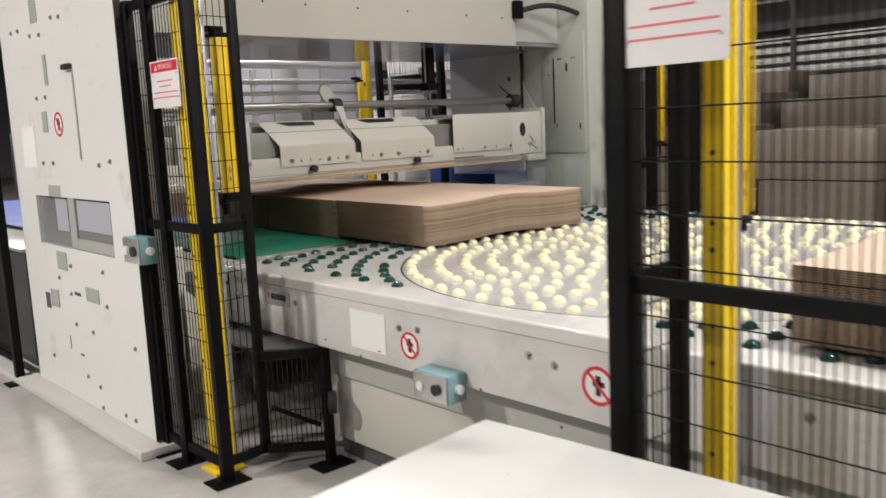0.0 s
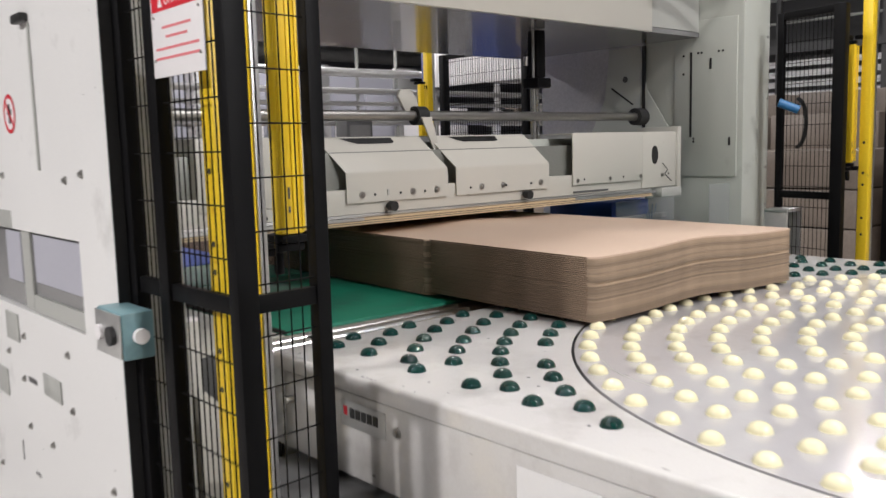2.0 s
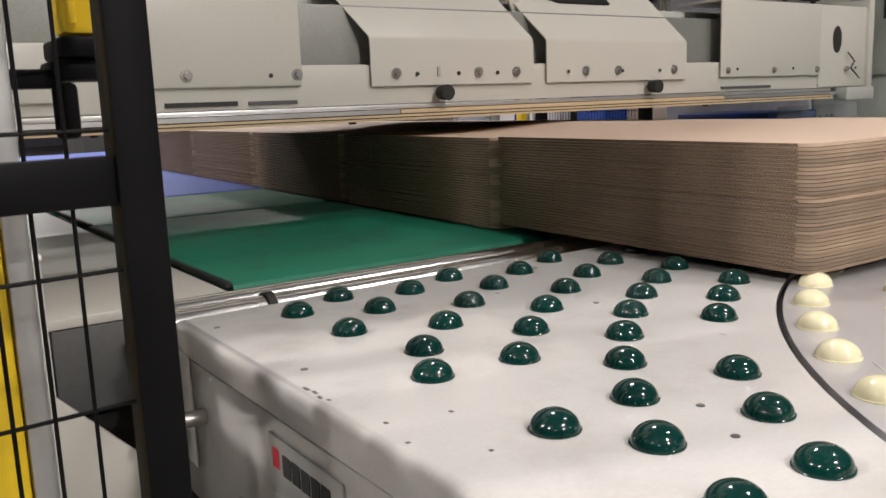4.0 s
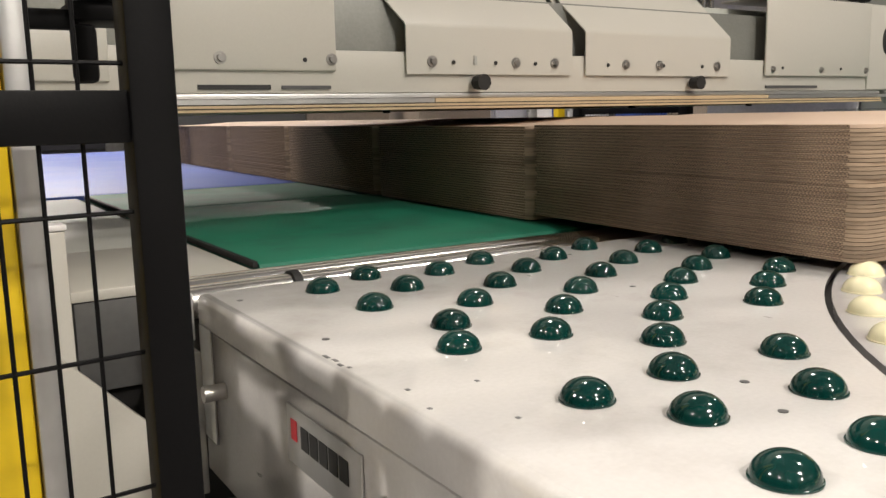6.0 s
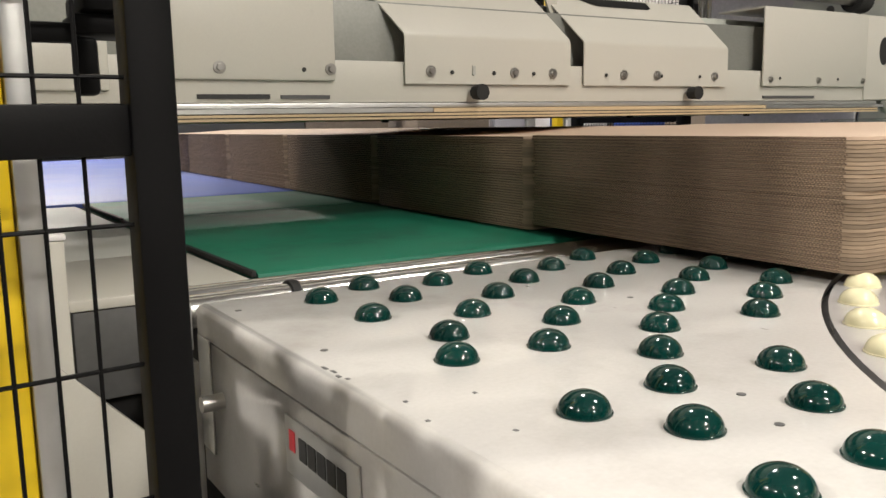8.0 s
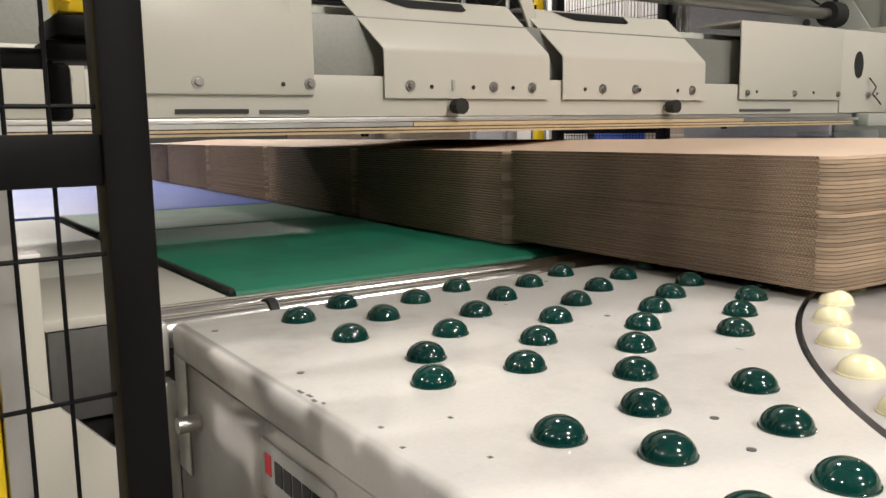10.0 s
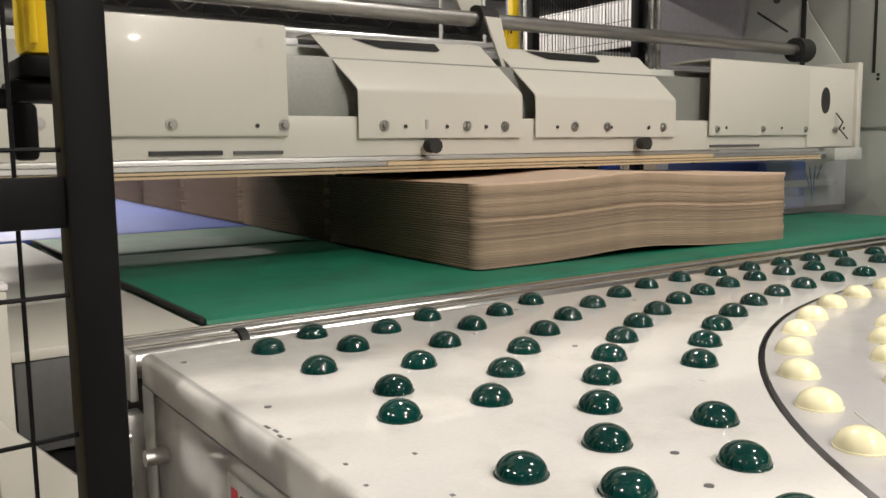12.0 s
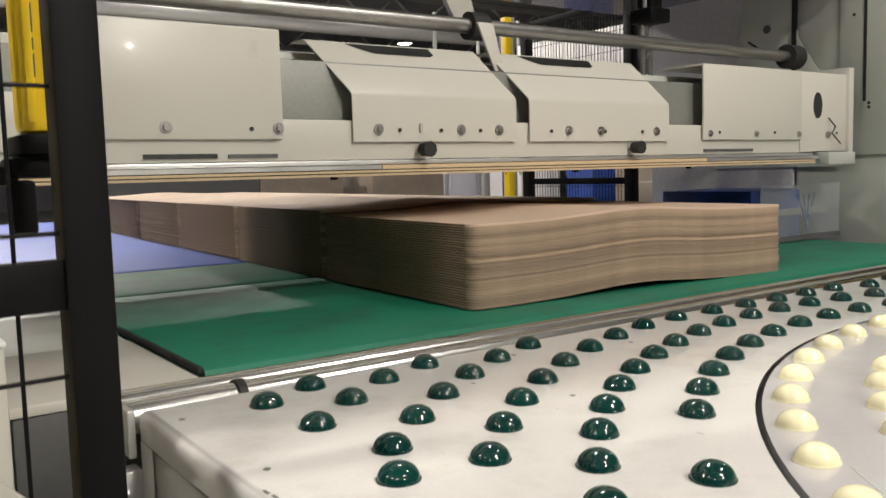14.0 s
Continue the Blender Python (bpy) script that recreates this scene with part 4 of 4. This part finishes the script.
def sheet_mesh(name, mat, width, depth, bow=True):
    """One sheet with rounded corners, origin at its front left corner."""
    r, g = 0.03, 18
    bm = bmesh.new()
    cols = [0.0, 0.0045, 0.0166, r] + [r + (width - 2 * r) * k / g for k in range(1, g)] + [width - r, width - 0.0166, width - 0.0045, width]

    def inset(x):
        e = min(x, width - x)
        return 0.0 if e >= r else r - math.sqrt(max(0.0, r * r - (r - e) ** 2))
    lo_f, hi_f, lo_b, hi_b = [], [], [], []
    for x in cols:
        w = warp(SX0 + x) if bow else 0.0
        i = inset(x)
        lo_f.append(bm.verts.new((x, i, w)))
        hi_f.append(bm.verts.new((x, i, w + THICK * 0.89)))
        lo_b.append(bm.verts.new((x, depth - i * 0.3, w)))
        hi_b.append(bm.verts.new((x, depth - i * 0.3, w + THICK * 0.89)))
    for k in range(len(cols) - 1):
        bm.faces.new((hi_f[k], hi_f[k + 1], hi_b[k + 1], hi_b[k]))
        bm.faces.new((lo_f[k + 1], lo_f[k], lo_b[k], lo_b[k + 1]))
        bm.faces.new((lo_f[k], lo_f[k + 1], hi_f[k + 1], hi_f[k]))
        bm.faces.new((lo_b[k + 1], lo_b[k], hi_b[k], hi_b[k + 1]))
    bm.faces.new((lo_f[0], hi_f[0], hi_b[0], lo_b[0]))
    bm.faces.new((lo_f[-1], lo_b[-1], hi_b[-1], hi_f[-1]))
    bmesh.ops.recalc_face_normals(bm, faces=bm.faces)
    me = bpy.data.meshes.new(name)
    bm.to_mesh(me)
    bm.free()
    me.materials.append(mat)
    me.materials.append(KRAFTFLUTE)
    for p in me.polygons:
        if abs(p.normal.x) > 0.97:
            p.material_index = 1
    smooth_by_angle(me, 0.8)
    return me


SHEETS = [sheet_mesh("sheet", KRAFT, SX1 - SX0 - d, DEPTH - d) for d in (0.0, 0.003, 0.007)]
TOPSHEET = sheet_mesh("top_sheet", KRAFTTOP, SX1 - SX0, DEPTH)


def board_stack(y, seed, base=TOP + 0.0215, x=SX0, layers=LAYERS, label="neat brown stack of corrugated board sheets", group="board stacks"):
    t = thing("board_stack", (x, y, base), label, "board stack", group)
    t.rotation_euler = (0, 0, radians(SKEW))
    rnd = random.Random(seed)
    for k in range(layers):
        last = k == layers - 1
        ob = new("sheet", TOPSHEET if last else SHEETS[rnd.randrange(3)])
        ob.parent = t
        ob.location = (rnd.gauss(0, 0.0013), rnd.gauss(0, 0.0013), k * THICK)
        if last:
            tagged(ob, "pale kraft face of the top sheet")
    return t


front_stack = board_stack(3.525, 1, label="brown stack of corrugated board with layered edges, on the balls")
train = [front_stack]
for k, gap in enumerate((0.93, 1.87, 2.81, 3.76, 4.70)):
    train.append(board_stack(3.525 + gap, 10 + k, x=SX0 - gap * math.sin(radians(SKEW)), base=TOP + 0.004, layers=LAYERS + 2, label="brown stack of corrugated board on the conveyor belt"))
side_stack = board_stack(0.185, 40, x=2.70, label="brown stack of corrugated board on the table's near side")

# ---- white machine cover near the camera ----


def white_cover():
    t = thing("white_cover", (1.85, 1.55, 0), "smooth white sheet-metal cabinet top", "cabinet")
    part("top", box(0.99, 1.89, -0.42, 1.53, 0.765, 0.825, 0.012), PANELWHITE, t)
    part("body", box(1.01, 1.87, -0.40, 1.51, 0.0, 0.763, 0.004), WHITE, t)
    t.rotation_euler = (0, 0, radians(5))


white_cover()

# ---- far side fence ----


def far_fence():
    t = thing("safety_fence", (7.0, 4.3, 0), "black wire-mesh safety fence on the far side of the table", "fence", "safety fences")
    post(t, 6.385, 4.34, 0.04, 0.04, 2.31)
    post(t, 6.29, 3.93, 0.06, 0.07, 2.31)
    post(t, 6.46, 3.66, 0.06, 0.13, 2.36)
    wire_panel(t, (6.38, 4.32), (6.30, 3.97), 0.16, 2.29, pitch=0.03)


far_fence()
mast(6.45, 3.835, 0.06, 0.06, 2.4)
far_curtain = light_curtain(6.385, 3.93, 1.38, 2.08, 0.03, "slim yellow light-curtain bar on the far mast")
for z in (1.335, 2.105):
    part("bracket", box(6.40, 6.42, 3.86, 3.90, z, z + 0.025, 0.003), BLACK, far_curtain)


def signal_box():
    t = thing("signal_box", (6.46, 3.57, 2.17), "small white louvred sounder box on the far post", "signal box")
    part("case", box(6.43, 6.49, 3.535, 3.594, 2.18, 2.31, 0.004), SIGNWHITE, t)
    for k in range(6):
        part("louvre", box(6.427, 6.4295, 3.542, 3.587, 2.195 + 0.018 * k, 2.203 + 0.018 * k), GREY, t)


signal_box()


def hose_coupling():
    t = thing("air_coupling", (6.34, 4.25, 1.5), "blue air coupling with a black hose loop", "coupling")
    part("body", rod((6.28, 4.30, 1.76), (6.34, 4.20, 1.71), 0.027, 16), BLUEHOSE, t)
    bm = bmesh.new()
    pts = [(6.36, 4.22 - 0.06 * math.sin(a), 1.63 + 0.15 * math.cos(a)) for a in [k * 0.35 for k in range(10)]]
    for a, b in zip(pts, pts[1:]):
        rod(a, b, 0.012, 8, bm)
    part("hose", bm, RUBBER, t)


hose_coupling()


def roller_bracket():
    t = thing("roller_bracket", (6.3, 4.3, 0.9), "grey cast bracket beside the far fence", "bracket")
    part("top", box(6.22, 6.42, 4.2, 4.35, 1.08, 1.10, 0.004), ALU, t)
    part("cheek", box(6.22, 6.24, 4.2, 4.35, 0.0, 1.078, 0.004), ALU, t)
    part("cheek", box(6.40, 6.42, 4.2, 4.35, 0.0, 1.078, 0.004), ALU, t)


roller_bracket()

# ---- blue housing and clear guard under the right end of the bridge ----


def blue_housing():
    t = thing("blue_drive_housing", (5.9, 5.6, 0.9), "blue painted drive housing beside the belt", "drive housing")
    part("body", box(5.78, 6.2, 5.2, 5.75, 0.0, 1.14, 0.01), BLUE, t)
    part("arm", box(5.2, 6.2, 5.05, 5.10, 1.02, 1.05, 0.003), ALU, t)
    part("clear_guard", box(5.55, 6.2, 4.99, 4.994, 0.93, 1.17), GLASS, t, "smudged clear plastic guard")
    part("guard_foot", box(5.55, 6.2, 4.985, 5.0, 0.905, 0.93), DARKGREY, t)
    for k in range(4):
        part("air_line", rod((5.95 + 0.04 * k, 5.0 + 0.03 * k, 0.95), (5.90 + 0.05 * k, 5.03, 1.12), 0.003, 6), BLUEHOSE, t)


blue_housing()

# ---- background: pallets of wrapped board, shelves, far machines ----


def pallet_stack(x, y, w, d, h, seed, tiers=2):
    t = thing("pallet_load", (x, y, 0), "stretch-wrapped cardboard load on a wooden pallet", "pallet load", "pallet loads")
    rnd = random.Random(seed)
    for k in range(3):
        part("runner", box(x + k * (w - 0.1) / 2, x + k * (w - 0.1) / 2 + 0.1, y, y + d, 0.0, 0.10), WOOD, t)
    for k in range(6):
        part("deck_board", box(x, x + w, y + k * d / 6 + 0.01, y + (k + 1) * d / 6 - 0.015, 0.101, 0.123), WOOD, t)
    z = 0.125
    for k in range(tiers):
        hh = h / tiers
        e = rnd.uniform(0.0, 0.03)
        part("carton", box(x + e, x + w - e, y + e, y + d - e, z, z + hh - 0.012, 0.02), PALE, t)
        z += hh


rng = random.Random(7)
for row, (px, n) in enumerate(((10.4, 6), (12.2, 7), (14.2, 8))):
    for k in range(n):
        pallet_stack(px + rng.uniform(-0.1, 0.1), 0.2 + 1.75 * k - 1.2 * row, 1.25, 1.45, rng.choice((1.22, 1.28, 1.34)) + 0.38 * row, 50 + 10 * row + k, rng.choice((2, 3)))


def rack(x, y0, y1):
    t = thing("storage_rack", (x, (y0 + y1) / 2, 0), "storage rack with white slatted loads under a dark mezzanine deck", "rack")
    for z in (2.05, 2.30, 2.50, 2.70, 2.90):
        part("shelf_beam", box(x, x + 1.1, y0, y1, z, z + 0.05), ALU, t)
        part("load", box(x + 0.05, x + 1.0, y0 + 0.05, y1 - 0.05, z + 0.052, z + 0.12, 0.02), SIGNWHITE, t)
    part("deck", box(x - 0.1, x + 2.4, y0, y1, 3.16, 3.32), DARKGREY, t)
    part("back_wall", box(x + 2.3, x + 2.38, y0, y1, 3.33, 5.6), DARKGREY, t)
    for z in (3.75, 4.2):
        part("hand_rail", rod((x, y0, z), (x, y1, z), 0.03, 8), GREY, t)
    for k in range(9):
        y = y0 + (y1 - y0) * k / 8
        part("upright", box(x - 0.06, x, y - 0.05, y + 0.05, 0, 4.25), DARKGREY, t)


for px, py, ph in ((6.4, 12.6, 1.35), (7.9, 12.4, 1.2), (4.6, 13.4, 1.4), (9.3, 8.2, 1.0)):
    pallet_stack(px, py, 1.2, 0.9, ph, 90 + int(px * 10), 3)
rack(17.5, -4.0, 12.0)


def far_machine():
    t = thing("far_machine", (8.5, 14.0, 0), "white production machine across the hall", "machine")
    part("body", box(5.6, 11.9, 15.2, 16.8, 0.0, 2.9, 0.02), WALL, t)
    part("cabinet", box(11.95, 12.6, 13.8, 15.0, 0.0, 2.25, 0.02), SIGNWHITE, t)
    part("blue_panel", box(11.6, 12.9, 12.0, 12.6, 0.0, 1.45, 0.01), BLUE, t)
    part("pipe", rod((5.0, 13.0, 2.75), (16.0, 13.0, 2.75), 0.07, 12), ALU, t)
    for x in (6.5, 8.0, 12.6):
        part("stand", rod((x, 13.0, 0.0), (x, 13.0, 2.66), 0.06, 10), SIGNWHITE, t)
    for k in range(9):
        x = 6.1 + 0.72 * k
        part("wall_panel", box(x, x + 0.60, 15.12, 15.19, 0.4, 2.1 + 0.5 * (k % 3), 0.01), (SIGNWHITE, WALL, ALU)[k % 3], t)
    for z, r in ((2.45, 0.05), (2.25, 0.035), (1.95, 0.05)):
        part("pipe", rod((5.0, 12.9, z), (14.0, 12.9, z), r, 10), ALU, t)
    for x in (9.4, 10.2, 11.0):
        part("dropper", rod((x, 13.0, 1.2), (x, 13.0, 3.6), 0.03, 8), GREY, t)
    part("control_box", box(8.8, 9.3, 12.5, 12.8, 1.3, 2.0, 0.02), DARKGREY, t)
    part("control_stand", box(9.0, 9.1, 12.6, 12.7, 0.0, 1.3, 0.005), DARKGREY, t)
    part("screen", box(8.85, 9.25, 12.49, 12.498, 1.55, 1.9), SMOKE, t)
    part("shelf", box(12.7, 15.0, 13.0, 13.5, 1.9, 1.98, 0.01), ALU, t)
    part("shelf_leg", box(12.75, 12.83, 13.2, 13.3, 0.0, 1.9), ALU, t)
    part("shelf_leg", box(14.85, 14.93, 13.2, 13.3, 0.0, 1.9), ALU, t)
    for k in range(5):
        part("bin", box(12.8 + 0.42 * k, 13.12 + 0.42 * k, 13.05, 13.4, 1.985, 2.2 + 0.06 * (k % 3), 0.01), (DARKGREY, PALE, SIGNWHITE)[k % 3], t)
    part("dark_unit", box(4.2, 6.4, 12.6, 13.6, 0.0, 1.75, 0.02), DARKGREY, t)


far_machine()


def far_gate():
    t = thing("safety_fence", (6.4, 7.0, 0), "black framed mesh fence behind the press column", "fence", "safety fences")
    for x, y in ((6.41, 7.56), (6.37, 6.50)):
        post(t, x, y, 0.06, 0.07, 2.36)
    wire_panel(t, (6.41, 7.52), (6.37, 6.54), 0.2, 2.34, pitch=0.03)


far_gate()
mast(6.27, 7.62, 0.06, 0.06, 2.40)
rear_curtain = light_curtain(6.165, 7.62, 1.5, 2.1, 0.05, "yellow light-curtain bar on the rear mast")
for z in (1.44, 2.06):
    part("bracket", box(6.186, 6.238, 7.595, 7.615, z, z + 0.03, 0.003), BLACK, rear_curtain)


def blue_post():
    t = thing("blue_post", (6.36, 7.75, 0), "blue steel post beside the rear mast", "post")
    part("tube", box(6.33, 6.39, 7.72, 7.78, 0, 2.4, 0.005), BLUE, t)


blue_post()


def ribbed_screen():
    t = thing("ribbed_screen", (10.5, 11.3, 0), "pale ribbed screen across the hall", "screen")
    for k in range(30):
        part("rib", box(10.5, 10.54, 10.2 + 0.075 * k, 10.255 + 0.075 * k, 2.5, 3.1, 0.004), SIGNWHITE, t)
    part("rail", box(10.542, 10.58, 10.18, 12.47, 3.04, 3.10), ALU, t)
    for y in (10.2, 12.4):
        part("stand", box(10.545, 10.60, y, y + 0.06, 0.0, 3.03), ALU, t)


ribbed_screen()


def duct(y, z, r):
    t = thing("air_duct", (10, y, z), "grey sheet-metal air duct under the roof", "duct", "air ducts")
    part("tube", rod((-20, y, z), (38, y, z), r, 20), ALU, t)
    for k in range(12):
        part("hanger", rod((-18 + 5 * k, y, z + r), (-18 + 5 * k, y, 7.0), 0.012, 6), DARKGREY, t)


duct(22.0, 5.1, 0.28)
duct(30.0, 5.3, 0.35)
duct(17.0, 5.4, 0.2)


def outer_fence():
    t = thing("safety_fence", (2.0, 7.5, 0), "black wire-mesh safety fence along the conveyor's flank", "fence", "safety fences")
    for y in (6.05, 7.6, 9.2, 10.8):
        post(t, 1.96, y, 0.05, 0.06)
    for y0, y1 in ((6.08, 7.57), (7.63, 9.17), (9.23, 10.77)):
        wire_panel(t, (1.96, y0), (1.96, y1), 0.16, 2.22, pitch=0.0235)


outer_fence()


def conveyor_drive():
    t = thing("drive_cabinet", (2.3, 8.0, 0), "dark grey drive cabinet beside the blue belt", "cabinet")
    part("body", box(2.12, 2.48, 6.2, 10.5, 0.05, 0.86, 0.01), DARKGREY, t)
    part("cap", box(2.10, 2.50, 6.18, 10.52, 0.861, 0.885, 0.004), WHITE, t)


conveyor_drive()


# ---- what moves ----
def motions():
    shift = [(0.0, 0.0), (8.2, 0.0), (10.1, 0.0), (10.3, 0.012), (10.5, 0.05), (10.75, 0.24), (11.0, 0.465), (11.25, 0.66), (11.5, 0.825), (11.75, 0.925), (12.0, 0.955), (14.0, 0.955)]
    for s in train:
        x, y, z = s.location
        walk(s, [(t, pose(x - d * math.sin(radians(SKEW)), y + d, z - (0.0175 * min(1.0, d / 0.6) if s is front_stack else 0.0), rz=SKEW)) for t, d in shift])
    lift = [(0.0, 0.068), (0.25, 0.015), (0.5, -0.026), (1.0, -0.026), (1.5, -0.006), (2.0, 0.0), (6.5, 0.0), (11.5, 0.0), (11.75, -0.012), (12.0, -0.038), (12.25, -0.060), (12.5, -0.067), (13.0, -0.066), (13.2, -0.05), (13.5, 0.008), (14.0, 0.07)]
    walk(press_bridge, [(t, pose(BX, BY, BZ + d)) for t, d in lift])


motions()
